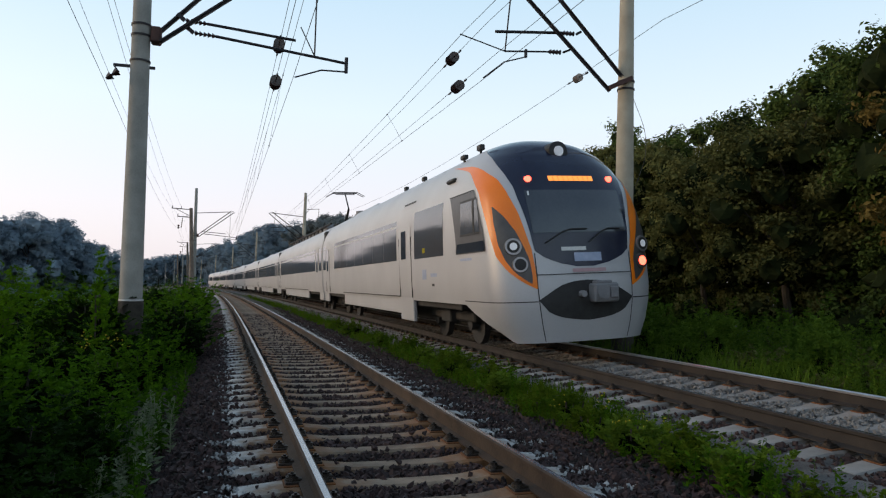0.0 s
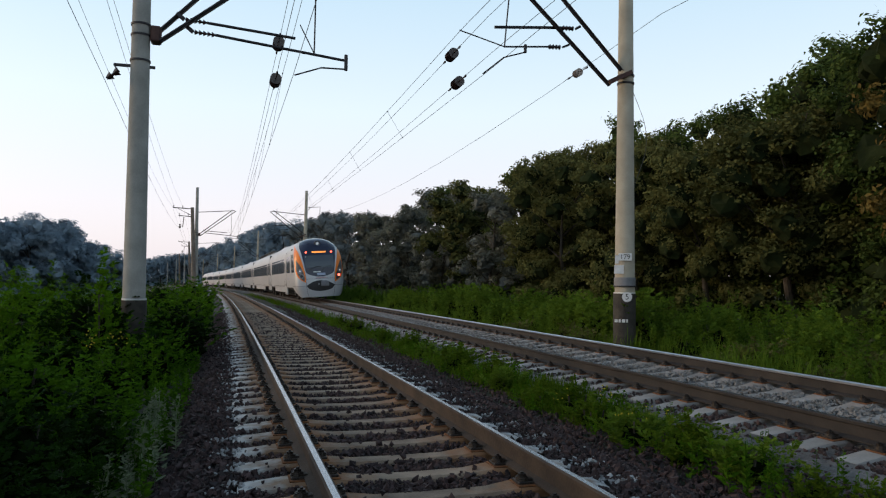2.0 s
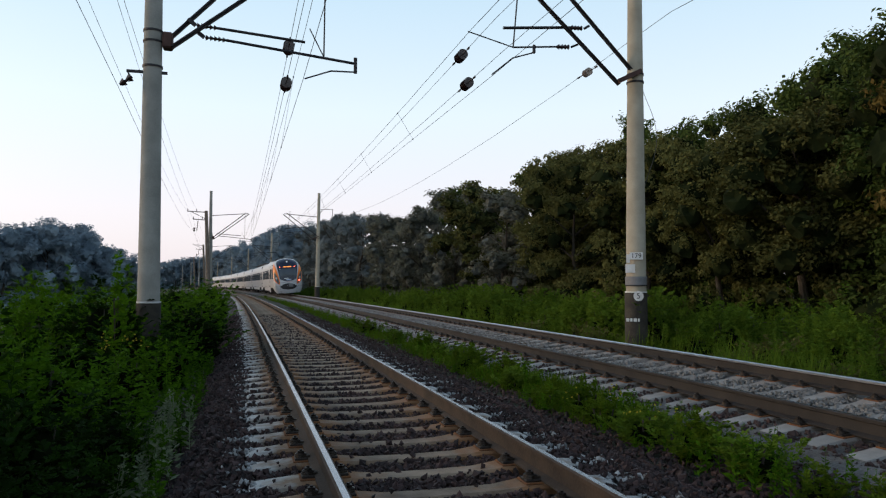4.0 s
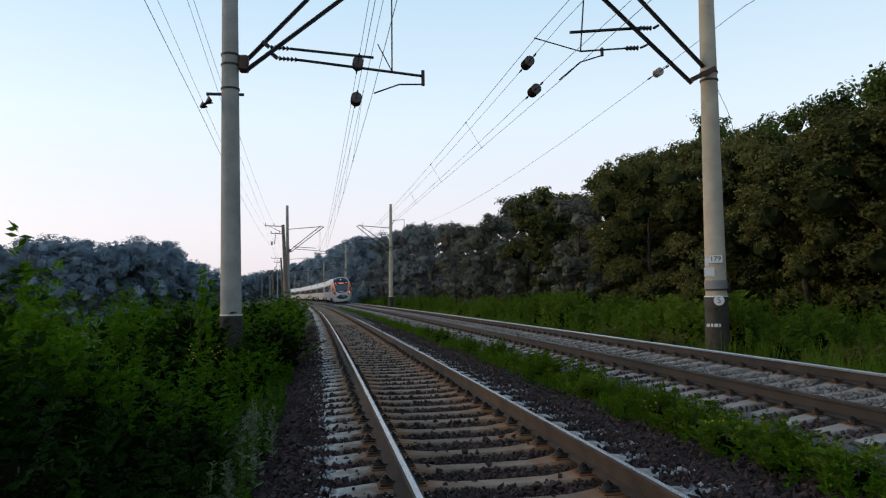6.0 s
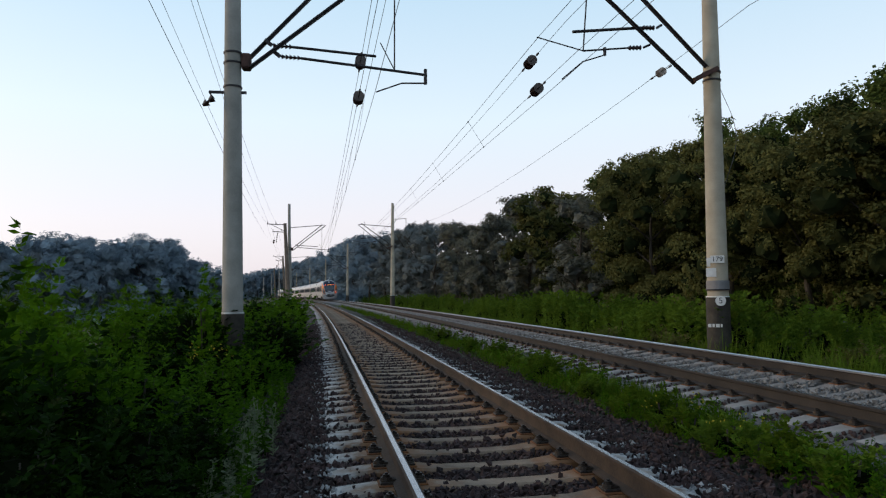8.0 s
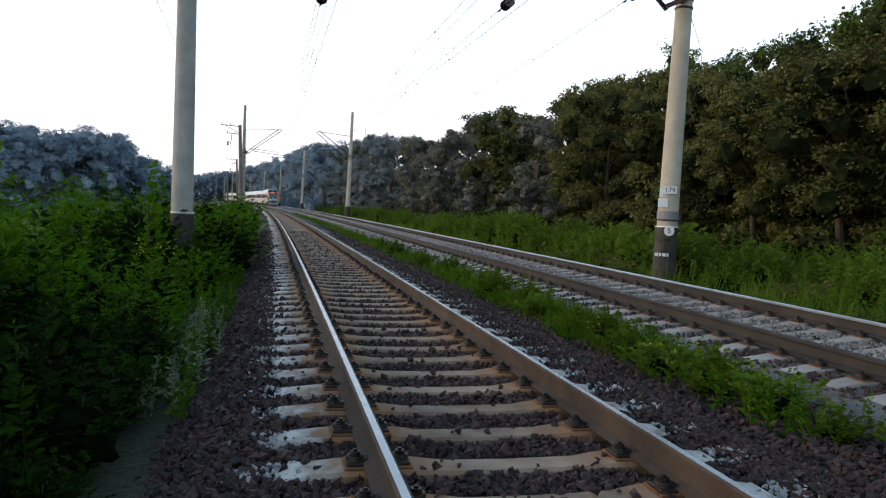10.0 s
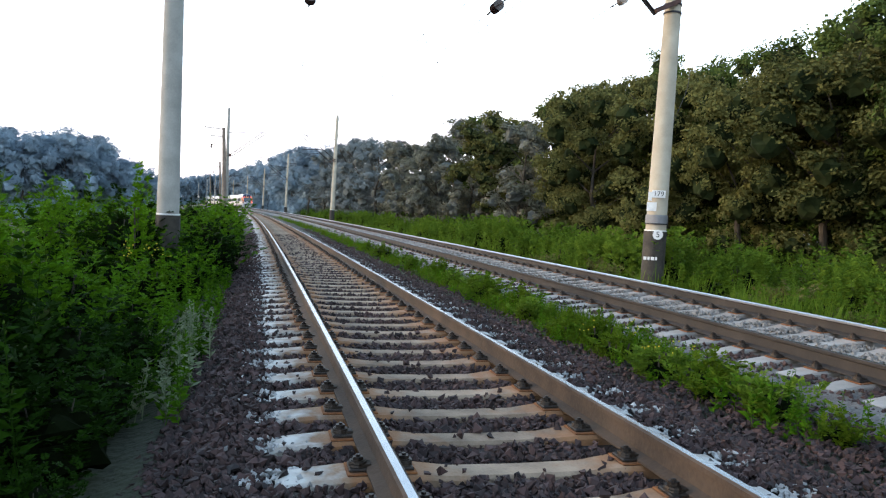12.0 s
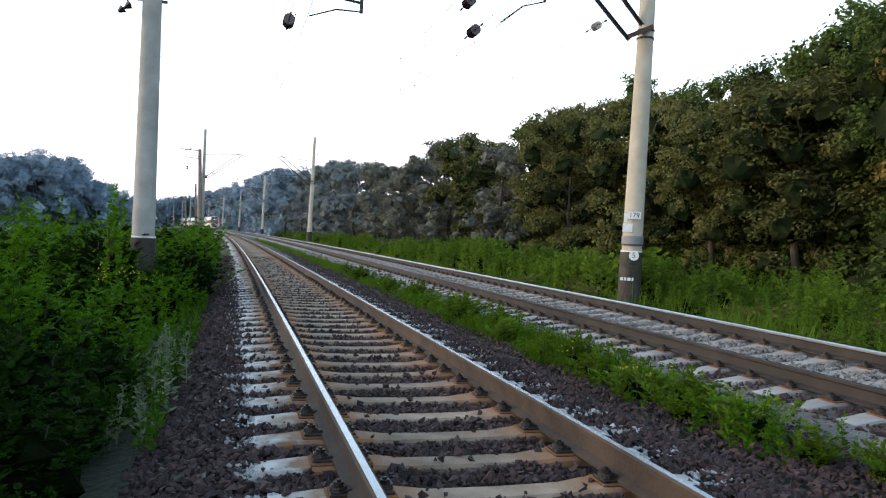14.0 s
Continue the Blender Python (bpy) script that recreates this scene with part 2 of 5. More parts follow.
DARK_METAL = material("underframe_metal", (0.012, 0.012, 0.013), (0.04, 0.038, 0.036), rough=0.75, scale=3, fine=25)
ROOF_GREY = material("roof_equipment_grey", (0.16, 0.16, 0.165), (0.26, 0.26, 0.27), rough=0.7, scale=3, fine=25)
RED_LAMP = glow("red_tail_lamp", (1.0, 0.10, 0.06), 5.0)
WHITE_LAMP = glow("white_head_lamp", (0.8, 0.82, 0.85), 0.12)
SIGN_LAMP = glow("orange_sign_lamp", (1.0, 0.32, 0.06), 1.1)
FADED_RED = material("faded_red_lettering", (0.45, 0.27, 0.28), (0.52, 0.36, 0.36), rough=0.5, scale=8, fine=60, bump=0)
PLATE_BLUE = material("pale_blue_plate", (0.28, 0.34, 0.48), (0.45, 0.50, 0.62), rough=0.5, scale=8, fine=60, bump=0)


# ---------------------------------------------------------------- building helpers
def mesh_of(name, verts, faces, mats, smooth=False, slots=None):
    me = bpy.data.meshes.new(name)
    me.from_pydata([tuple(v) for v in verts], [], [tuple(int(i) for i in f) for f in faces])
    for m in (mats if isinstance(mats, (list, tuple)) else [mats]):
        me.materials.append(m)
    if slots is not None:
        me.polygons.foreach_set("material_index", np.array(slots, dtype=np.int32))
    if smooth:
        me.polygons.foreach_set("use_smooth", np.ones(len(me.polygons), dtype=bool))
    me.update()
    return me


def part(name, bm, mat, parent=None, label="", smooth=False):
    """Links a bmesh or a mesh as one object under a thing."""
    if isinstance(bm, bmesh.types.BMesh):
        me = bpy.data.meshes.new(name)
        bm.to_mesh(me)
        bm.free()
        me.materials.append(mat)
        if smooth:
            me.polygons.foreach_set("use_smooth", np.ones(len(me.polygons), dtype=bool))
    else:
        me = bm
    ob = new(name, me)
    ob.parent = parent
    if label:
        ob["label"] = label
    return ob


def empty(name, m=None):
    ob = new(name)
    ob.empty_display_size = 0.2
    if m is not None:
        ob.matrix_basis = m
    return ob


def box(bm, lo, hi, bevel=0.0):
    r = bmesh.ops.create_cube(bm, size=1.0)
    for v in r["verts"]:
        v.co = Vector([lo[i] + (v.co[i] + 0.5) * (hi[i] - lo[i]) for i in range(3)])
    if bevel:
        es = {e for v in r["verts"] for e in v.link_edges}
        bmesh.ops.bevel(bm, geom=list(es), offset=bevel, segments=1, affect="EDGES")
    return bm


def rod(bm, p, q, r, r2=None, seg=8):
    """A round bar from p to q."""
    p, q = Vector(p), Vector(q)
    d = q - p
    m = Matrix.Translation((p + q) / 2) @ d.to_track_quat("Z", "Y").to_matrix().to_4x4()
    bmesh.ops.create_cone(bm, cap_ends=True, segments=seg, radius1=r, radius2=r if r2 is None else r2, depth=d.length, matrix=m)
    return bm


def bar(bm, p, q, w, h):
    """A flat bar of section w x h from p to q."""
    p, q = Vector(p), Vector(q)
    d = q - p
    m = Matrix.Translation((p + q) / 2) @ d.to_track_quat("Z", "Y").to_matrix().to_4x4()
    r = bmesh.ops.create_cube(bm, size=1.0)
    for v in r["verts"]:
        v.co = m @ Vector((v.co.x * w, v.co.y * h, v.co.z * d.length))
    return bm


def BM():
    return bmesh.new()


# ---------------------------------------------------------------- line of the railway
K2 = 0.0002                              # half the curvature: the line bends to the left


def bend(y):
    """Sideways shift of the line at y."""
    y = max(y, 0.0)
    return -K2 * y * y if y < 600 else -K2 * 360000 - 0.24 * (y - 600)


def heading(y):
    return math.degrees(math.atan(2 * K2 * min(max(y, 0.0), 600)))


T1, T2 = 1.40, 6.35                      # track axes
RAIL_Z = {T1: (0.0, 0.0), T2: (0.05, 0.15)}
HALF = 0.7975

rng = np.random.default_rng(7)

# ---------------------------------------------------------------- ground
PROFILE = [(-2500, -4.0), (-300, -4.0), (-60, -3.5), (-22, -3.0), (-13, -2.0), (-8, -0.9), (-4, -0.6), (-1.6, -0.55), (-0.9, -0.5),
           (-0.4, -0.33), (3.2, -0.33), (3.7, -0.36), (4.4, -0.36), (5.0, -0.30), (8.0, -0.24), (8.9, -0.45), (10.5, -0.65),
           (14, -0.9), (20, -0.9), (40, -0.5), (300, 0.0), (2500, 0.0)]


def ground_z(u):
    return float(np.interp(u, [p[0] for p in PROFILE], [p[1] for p in PROFILE]))


def build_ground():
    us = sorted({p[0] for p in PROFILE} | {-40, -30, -18, -10.5, -6, -2.6, -1.2, 9.6, 12, 17, 25, 30})
    ys = [-1500, -400, -120, -40] + list(range(-20, 60, 3)) + list(range(60, 520, 12)) + [600, 800, 1200, 2000, 3000]
    vs, fs = [], []
    for y in ys:
        for u in us:
            rough = 0.0 if -0.6 < u < 8.5 else 0.12 * noise.noise(Vector((u * 0.3, y * 0.3, 0)))
            vs.append((u + bend(y), y, ground_z(u) + rough))
    n = len(us)
    for j in range(len(ys) - 1):
        for i in range(n - 1):
            fs.append((j * n + i, j * n + i + 1, (j + 1) * n + i + 1, (j + 1) * n + i))
    ob = new("ground", mesh_of("ground", vs, fs, EARTH, smooth=True))
    tagged(ob, "dark earth with low green growth beside the railway", "ground", kind="structure")


def build_ballast(name, axis, lo, hi, tops, mat, label):
    ys = list(np.arange(-20, 60, 1.0)) + list(range(60, 500, 8))
    us = [lo - 0.5, lo, axis - 0.8, axis, axis + 0.8, hi, hi + 0.55]
    zs = [tops[0] - 0.30, tops[0] - 0.03, tops[0], (tops[0] + tops[1]) / 2, tops[1], tops[1] - 0.03, tops[1] - 0.32]
    vs, fs = [], []
    for y in ys:
        for u, z in zip(us, zs):
            vs.append((u + bend(y) + 0.05 * noise.noise(Vector((u, y * 0.8, 3))), y, z + 0.02 * noise.noise(Vector((u * 2, y * 2, 0)))))
    n = len(us)
    for j in range(len(ys) - 1):
        for i in range(n - 1):
            fs.append((j * n + i, j * n + i + 1, (j + 1) * n + i + 1, (j + 1) * n + i))
    ob = new(name, mesh_of(name, vs, fs, mat, smooth=True))
    tagged(ob, label, "ballast", kind="structure")


build_ground()
build_ballast("ballast_near", T1, -0.25, 3.1, (-0.262, -0.262), BALLAST, "bed of dark brown crushed stone under the nearer track")
build_ballast("ballast_far", T2, 4.75, 7.95, (-0.19, -0.10), BALLAST_GREY, "bed of grey crushed stone under the farther track")


# ---------------------------------------------------------------- tracks
def rail_mesh(axis, side, y0, y1, side_mat, head_mat):
    z = RAIL_Z[axis][0 if side < 0 else 1]
    prof = [(-0.075, -0.18), (0.075, -0.18), (0.075, -0.168), (0.012, -0.145), (0.009, -0.05), (0.034, -0.038), (0.036, -0.010), (0.021, 0.0),
            (-0.021, 0.0), (-0.036, -0.010), (-0.034, -0.038), (-0.009, -0.05), (-0.012, -0.145), (-0.075, -0.168)]
    ys = list(np.arange(y0, 80, 1.0)) + list(np.arange(80, y1, 6.0)) + [y1]
    vs, fs, sl = [], [], []
    n = len(prof)
    for y in ys:
        for px, pz in prof:
            vs.append((axis + side * HALF + px + bend(y), y, z + pz))
    for j in range(len(ys) - 1):
        for i in range(n):
            k = (i + 1) % n
            fs.append((j * n + i, j * n + k, (j + 1) * n + k, (j + 1) * n + i))
            sl.append(1 if i == 7 or (i in (8, 9) and axis == T2 and side > 0) else 0)
    fs.append(tuple(range(n)))
    sl.append(0)
    return mesh_of("rail", vs, fs, [side_mat, head_mat], slots=sl)


def sleeper_mesh(mat, depth=0.2):
    """A concrete sleeper, dipped in the middle and chamfered; its rail seats lie at z = 0."""
    xs = [-1.35, -1.30, -1.0, -0.62, -0.4, 0.0, 0.4, 0.62, 1.0, 1.30, 1.35]
    zs = [-0.05, -0.025, 0.0, 0.0, -0.022, -0.026, -0.022, 0.0, 0.0, -0.025, -0.05]
    ws = [0.10, 0.125, 0.13, 0.13, 0.105, 0.10, 0.105, 0.13, 0.13, 0.125, 0.10]
    vs, fs = [], []
    for x, z, w in zip(xs, zs, ws):
        vs += [(x, -w - 0.02, -depth), (x, -w, z - 0.02), (x, -w + 0.02, z), (x, w - 0.02, z), (x, w, z - 0.02), (x, w + 0.02, -depth)]
    for j in range(len(xs) - 1):
        for i in range(5):
            a0 = j * 6 + i
            fs.append((a0, a0 + 6, a0 + 7, a0 + 1))
    fs += [(0, 1, 2, 3, 4, 5), tuple(len(vs) - 6 + i for i in (5, 4, 3, 2, 1, 0))]
    return mesh_of("sleeper", vs, fs, mat)


def fastening_mesh():
    """A clip bolt with its nut, spring washer and plate beside the rail foot."""
    bm = BM()
    box(bm, (-0.050, -0.07, -0.005), (0.075, 0.07, 0.016), 0.006)
    for z, r in ((0.016, 0.050), (0.031, 0.050)):
        rod(bm, (0, 0, z), (0, 0, z + 0.011), r, r * 0.93, 12)
        rod(bm, (0, 0, z + 0.010), (0, 0, z + 0.016), 0.038, seg=8)
    rod(bm, (0, 0, 0.045), (0, 0, 0.064), 0.030, seg=6)
    rod(bm, (0, 0, 0.064), (0, 0, 0.076), 0.013, seg=6)
    box(bm, (-0.03, -0.035, 0.012), (0.075, 0.035, 0.03), 0.006)
    me = bpy.data.meshes.new("fastening")
    bm.to_mesh(me)
    bm.free()
    me.materials.append(BOLT)
    return me


def seat_stain_mesh():
    """The rusted steel bearing plate under a rail."""
    bm = BM()
    box(bm, (-0.19, -0.10, 0.0), (0.19, 0.10, 0.012), 0.006)
    me = bpy.data.meshes.new("bearing_plate")
    bm.to_mesh(me)
    bm.free()
    me.materials.append(ORANGE_RUST)
    return me


def joined(name, me, mats, poses):
    """Copies of one mesh at many poses, as one mesh."""
    v0 = np.array([v.co[:] for v in me.vertices])
    f0 = [tuple(p.vertices) for p in me.polygons]
    vs, fs, sl = [], [], []
    s0 = [p.material_index for p in me.polygons]
    for i, m in enumerate(poses):
        mm = np.array(m)
        vs.append(v0 @ mm[:3, :3].T + mm[:3, 3])
        fs += [tuple(k + i * len(v0) for k in f) for f in f0]
        sl += s0
    return mesh_of(name, np.concatenate(vs), fs, mats, slots=sl)


def build_track(axis, label, side_mat, near_mat, sl_mat, spacing, start):
    track = empty("railway_track", pose(0, 0, 0))
    tagged(track, label, "railway track", kind="structure")
    zl, zr = RAIL_Z[axis]
    cant = -math.degrees(math.atan2(zr - zl, 2 * HALF))
    for side in (-1, 1):
        part("rail", rail_mesh(axis, side, -20.0, 490.0, side_mat, BRIGHT_HEAD if axis == T2 and side > 0 else POLISHED), None, track, "steel rail with a polished running surface")
    me, fm, pm = sleeper_mesh(near_mat), fastening_mesh(), seat_stain_mesh()
    r = random.Random(int(axis * 10))
    far_s, far_f, n = [], [], 0
    far_p = []
    for i in range(760):
        y = start + i * spacing
        if y > 420:
            break
        ym = y + r.uniform(-0.02, 0.02)
        m = pose(axis + bend(y) + r.uniform(-0.02, 0.02), ym, (zl + zr) / 2 - 0.192 + r.uniform(-0.006, 0.004), 0, cant, heading(y) + r.uniform(-0.8, 0.8))
        if i < 280:
            ob = part("sleeper", me, None, track)
            ob.matrix_basis = m
        else:
            far_s.append(m)
        if y < 90:
            for side in (-1, 1):
                pl = m @ pose(side * HALF, 0, 0.0)
                if y < 45:
                    part("bearing_plate", pm, None, track).matrix_basis = pl
                else:
                    far_p.append(pl)
                for inner in (-1, 1):
                    q = m @ pose(side * HALF + inner * 0.125, 0, 0.012, 0, 0, 180 if inner > 0 else 0)
                    if n < 280:
                        part("fastening", fm, None, track).matrix_basis = q
                        n += 1
                    else:
                        far_f.append(q)
    tagged(part("far_sleepers", joined("far_sleepers", me, sl_mat, far_s), None, track), kind="stuff")
    tagged(part("far_fastenings", joined("far_fastenings", fm, BOLT, far_f), None, track), kind="stuff")
    tagged(part("far_bearing_plates", joined("far_bearing_plates", pm, ORANGE_RUST, far_p), None, track), kind="stuff")


build_track(T1, "straight-to-curving track with rusty rails on dished concrete sleepers", RUST, SLEEPER_RUSTED, CONCRETE, 0.545, -2.2)
build_track(T2, "farther canted track with dull brown rails on pale concrete sleepers", RUST_DARK, SLEEPER_PALE, CONCRETE_PALE, 0.545, 1.0)


# ---------------------------------------------------------------- loose stones
def stones(name, count, place, size, mat, label):
    """Many small angular stones; place(n) gives their spots."""
    base = np.array([(1, 0, 0), (-1, 0, 0), (0, 1, 0), (0, -1, 0), (0, 0, 1), (0, 0, -1)], float)
    tri = np.array([(0, 2, 4), (2, 1, 4), (1, 3, 4), (3, 0, 4), (2, 0, 5), (1, 2, 5), (3, 1, 5), (0, 3, 5)])
    spots = place(count)
    n = len(spots)
    v = base[None] + rng.normal(0, 0.28, (n, 6, 3))
    q = rng.normal(size=(n, 4))
    q /= np.linalg.norm(q, axis=1)[:, None]
    w, x, y, z = q.T
    R = np.stack([np.stack([1 - 2 * (y * y + z * z), 2 * (x * y - z * w), 2 * (x * z + y * w)], 1),
                  np.stack([2 * (x * y + z * w), 1 - 2 * (x * x + z * z), 2 * (y * z - x * w)], 1),
                  np.stack([2 * (x * z - y * w), 2 * (y * z + x * w), 1 - 2 * (x * x + y * y)], 1)], 1)
    v = np.einsum("nij,nkj->nki", R, v) * (size[0] + (size[1] - size[0]) * rng.random(n) ** 2)[:, None, None] + spots[:, None, :]
    f = (tri[None] + 6 * np.arange(n)[:, None, None]).reshape(-1, 3)
    ob = new(name, mesh_of(name, v.reshape(-1, 3), f, mat))
    tagged(ob, label, "stones", kind="stuff")


def bend_np(y):
    return -K2 * np.maximum(y, 0) ** 2


def near_y(n, y0, y1):
    """Distances, thinning out away from the camera."""
    return y0 * (y1 / y0) ** rng.random(n)


def bed_spots(n):
    y = near_y(n, 2.2, 36)
    u = rng.uniform(-0.9, 3.5, n)
    z = np.where((u > -0.3) & (u < 3.1), -0.262, -0.28) + rng.uniform(-0.010, 0.025, n)
    z = np.where(u < -0.3, -0.255 - (-0.3 - u) * 0.5, z)
    z = np.where(u > 3.1, -0.255 - (u - 3.1) * 0.3, z)
    # stones heaped in the cribs, few on the sleepers
    ph = np.abs(((y + 2.2) / 0.545 + 0.5) % 1.0 - 0.5) * 0.545
    on = (ph < 0.112 + 0.03 * np.sin(u * 9 + y * 5)) & (u > 0.0) & (u < 2.8)
    keep = ~on | (rng.random(n) < 0.025)
    keep &= np.abs(np.abs(u - T1) - HALF) > 0.09
    z = np.where(on, z + 0.055, z + 0.020)
    return np.stack([u + bend_np(y), y, z], 1)[keep]


def lime_spots(n):
    y = near_y(n, 2.4, 45)
    ph = (((y + 2.2) / 0.545 + 0.5) % 1.0 - 0.5) * 0.545
    side = rng.random(n) < 0.45
    u = np.where(side, rng.normal(0.04, 0.10, n), rng.normal(2.82, 0.12, n))
    keep = np.abs(ph) < np.where(side, 0.12, 0.12)
    return np.stack([u + bend_np(y), y, -0.225 + rng.uniform(-0.012, 0.012, n)], 1)[keep]


def far_bed_spots(n):
    y = near_y(n, 4.5, 60)
    u = rng.uniform(5.6, 7.0, n)
    ph = np.abs(((y - 1.0) / 0.545 + 0.5) % 1.0 - 0.5) * 0.545
    keep = (ph > 0.11) | (rng.random(n) < 0.15)
    keep &= np.abs(np.abs(u - T2) - HALF) > 0.09
    z = -0.19 + (u - 5.5) / 1.6 * 0.09 + 0.03
    return np.stack([u + bend_np(y), y, z], 1)[keep]


def far_edge_spots(n):
    y = near_y(n, 2.2, 50)
    u = rng.uniform(3.3, 5.4, n)
    z = np.interp(u, (3.3, 4.4, 5.0, 5.4), (-0.30, -0.33, -0.20, -0.175))
    ph = np.abs(((y - 1.0) / 0.545 + 0.5) % 1.0 - 0.5) * 0.545
    keep = (ph > 0.13) | (u < 4.95)
    return np.stack([u + bend_np(y), y, z], 1)[keep]


stones("ballast_stones", 52000, bed_spots, (0.014, 0.038), STONE, "loose dark reddish-brown crushed stones between the sleepers")
stones("limed_stones", 5200, lime_spots, (0.010, 0.026), LIME, "whitish dusted stones at the sleeper ends")
stones("grey_stones", 12000, far_bed_spots, (0.018, 0.038), STONE_GREY, "pale grey crushed stones between the farther rails")
stones("shoulder_stones", 12000, far_edge_spots, (0.016, 0.04), STONE, "dark stones on the shoulder between the tracks")


# ---------------------------------------------------------------- plants
def leaves(centers, axes, length, width, normal_jitter=0.6):
    """Diamond leaves: four corners each, lightly folded."""
    n = len(centers)
    ax = axes / np.linalg.norm(axes, axis=1)[:, None]
    rnd = rng.normal(size=(n, 3))
    side = np.cross(ax, rnd)
    side /= np.linalg.norm(side, axis=1)[:, None] + 1e-9
    nor = np.cross(side, ax)
    L, W = np.broadcast_to(length, n)[:, None], np.broadcast_to(width, n)[:, None]
    v = np.stack([centers, centers + ax * L * 0.45 + side * W / 2 + nor * W * 0.12, centers + ax * L, centers + ax * L * 0.45 - side * W / 2 + nor * W * 0.12], 1)
    return v.reshape(-1, 3)


def quads(n):
    return np.arange(4 * n).reshape(n, 4)


def facing_leaves(centers, normals, length, width):
    """Diamond leaves that lie across the given normals, lightly folded."""
    n = len(centers)
    nor = normals / (np.linalg.norm(normals, axis=1)[:, None] + 1e-9)
    tan = np.cross(nor, rng.normal(size=(n, 3)))
    tan /= np.linalg.norm(tan, axis=1)[:, None] + 1e-9
    side = np.cross(nor, tan)
    L, W = np.broadcast_to(length, n)[:, None] / 2, np.broadcast_to(width, n)[:, None] / 2
    v = np.stack([centers - tan * L, centers + side * W + nor * W * 0.3, centers + tan * L, centers - side * W + nor * W * 0.3], 1)
    return v.reshape(-1, 3)


def unit(r, n):
    d = r.normal(size=(n, 3))
    return d / np.linalg.norm(d, axis=1)[:, None]


def crown_mesh(name, mat, height, radius, count, leaf, seed, lift=0.22, blobs=22, tufts_each=16, core=None, shade=(0.75, 0.34, 0.42)):
    """An uneven crown: boughs, each of many leaf clusters that shade one another, round solid lumps coloured for inner
    shade (far trees: haze).
    """
    r = np.random.default_rng(seed)
    cs, rs = [], []
    for i in range(blobs):
        h = r.uniform(lift, 0.92)
        wide = math.sin(math.pi * min(1.0, (h - lift * 0.4) / (1.12 - lift * 0.4))) ** 0.6
        if lift < 0.1:
            wide = max(wide, 0.8) if h < 0.45 else wide
        ang, rad = r.uniform(0, 2 * math.pi), radius * wide * r.uniform(0.30, 0.88)
        cs.append((math.cos(ang) * rad, math.sin(ang) * rad, h * height))
        rs.append(radius * r.uniform(0.24, 0.42) * (0.6 + 0.5 * wide))
    cs, rs = np.array(cs), np.array(rs)
    # clusters on the boughs, mostly on their upper sides
    m = blobs * tufts_each
    kb = np.repeat(np.arange(blobs), tufts_each)
    out = unit(r, m)
    out[:, 2] = np.where(out[:, 2] < -0.35, -out[:, 2], out[:, 2])
    tc_ = cs[kb] + out * (rs[kb] * r.uniform(0.62, 1.0, m))[:, None]
    tr = rs[kb] * r.uniform(0.22, 0.44, m)
    k = r.choice(m, count, p=tr ** 2 / (tr ** 2).sum())
    d = unit(r, count)
    spot = tc_[k] + d * (tr[k] * (0.30 + 0.95 * r.random(count) ** 1.1))[:, None] * np.array([1, 1, 0.72])
    nor = shade[0] * d + shade[1] * out[k] + np.array([0, 0, 0.25]) + r.normal(0, shade[2], (count, 3))
    v = facing_leaves(spot, nor, leaf * r.uniform(0.7, 1.4, count), leaf * r.uniform(0.5, 0.85, count))
    f = [tuple(q) for q in quads(count)]
    slots = [0] * count
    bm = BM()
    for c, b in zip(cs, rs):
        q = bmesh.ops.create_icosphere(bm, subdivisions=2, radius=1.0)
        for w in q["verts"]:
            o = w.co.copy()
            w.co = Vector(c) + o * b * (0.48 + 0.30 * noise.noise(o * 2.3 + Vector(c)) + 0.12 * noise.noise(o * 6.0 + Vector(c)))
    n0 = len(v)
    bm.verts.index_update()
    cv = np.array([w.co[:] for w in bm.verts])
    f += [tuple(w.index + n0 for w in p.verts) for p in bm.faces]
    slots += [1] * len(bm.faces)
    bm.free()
    return mesh_of(name, np.concatenate([v, cv]), f, [mat, core or CORE_SHADE], slots=slots)


def trunk_mesh(height, r0, seed):
    r = random.Random(seed)
    bm = BM()
    pts = [Vector((0, 0, -0.6))]
    for i in range(1, 7):
        pts.append(Vector((r.uniform(-0.25, 0.25) * i / 4, r.uniform(-0.25, 0.25) * i / 4, height * 0.8 * i / 6)))
    for i in range(6):
        rod(bm, pts[i], pts[i + 1], r0 * (1 - i / 7.5), r0 * (1 - (i + 1) / 7.5), 9)
        if i >= 2:
            for _ in range(2):
                ang = r.uniform(0, 6.28)
                end = pts[i] + Vector((math.cos(ang), math.sin(ang), 0.9)) * height * r.uniform(0.14, 0.24)
                rod(bm, pts[i], end, r0 * 0.35, r0 * 0.1, 6)
    me = bpy.data.meshes.new("trunk")
    bm.to_mesh(me)
    bm.free()
    me.materials.append(BARK)
    return me


def tree_proto(mat, label, height, radius, count, leaf, seed, lift=0.22, blobs=22, core=None, shade=(0.75, 0.34, 0.42)):
    t = empty("tree")
    part("trunk", trunk_mesh(height, 0.017 * height, seed), None, t)
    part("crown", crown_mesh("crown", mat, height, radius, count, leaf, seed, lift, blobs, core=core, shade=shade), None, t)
    return tagged(t, label, "tree")


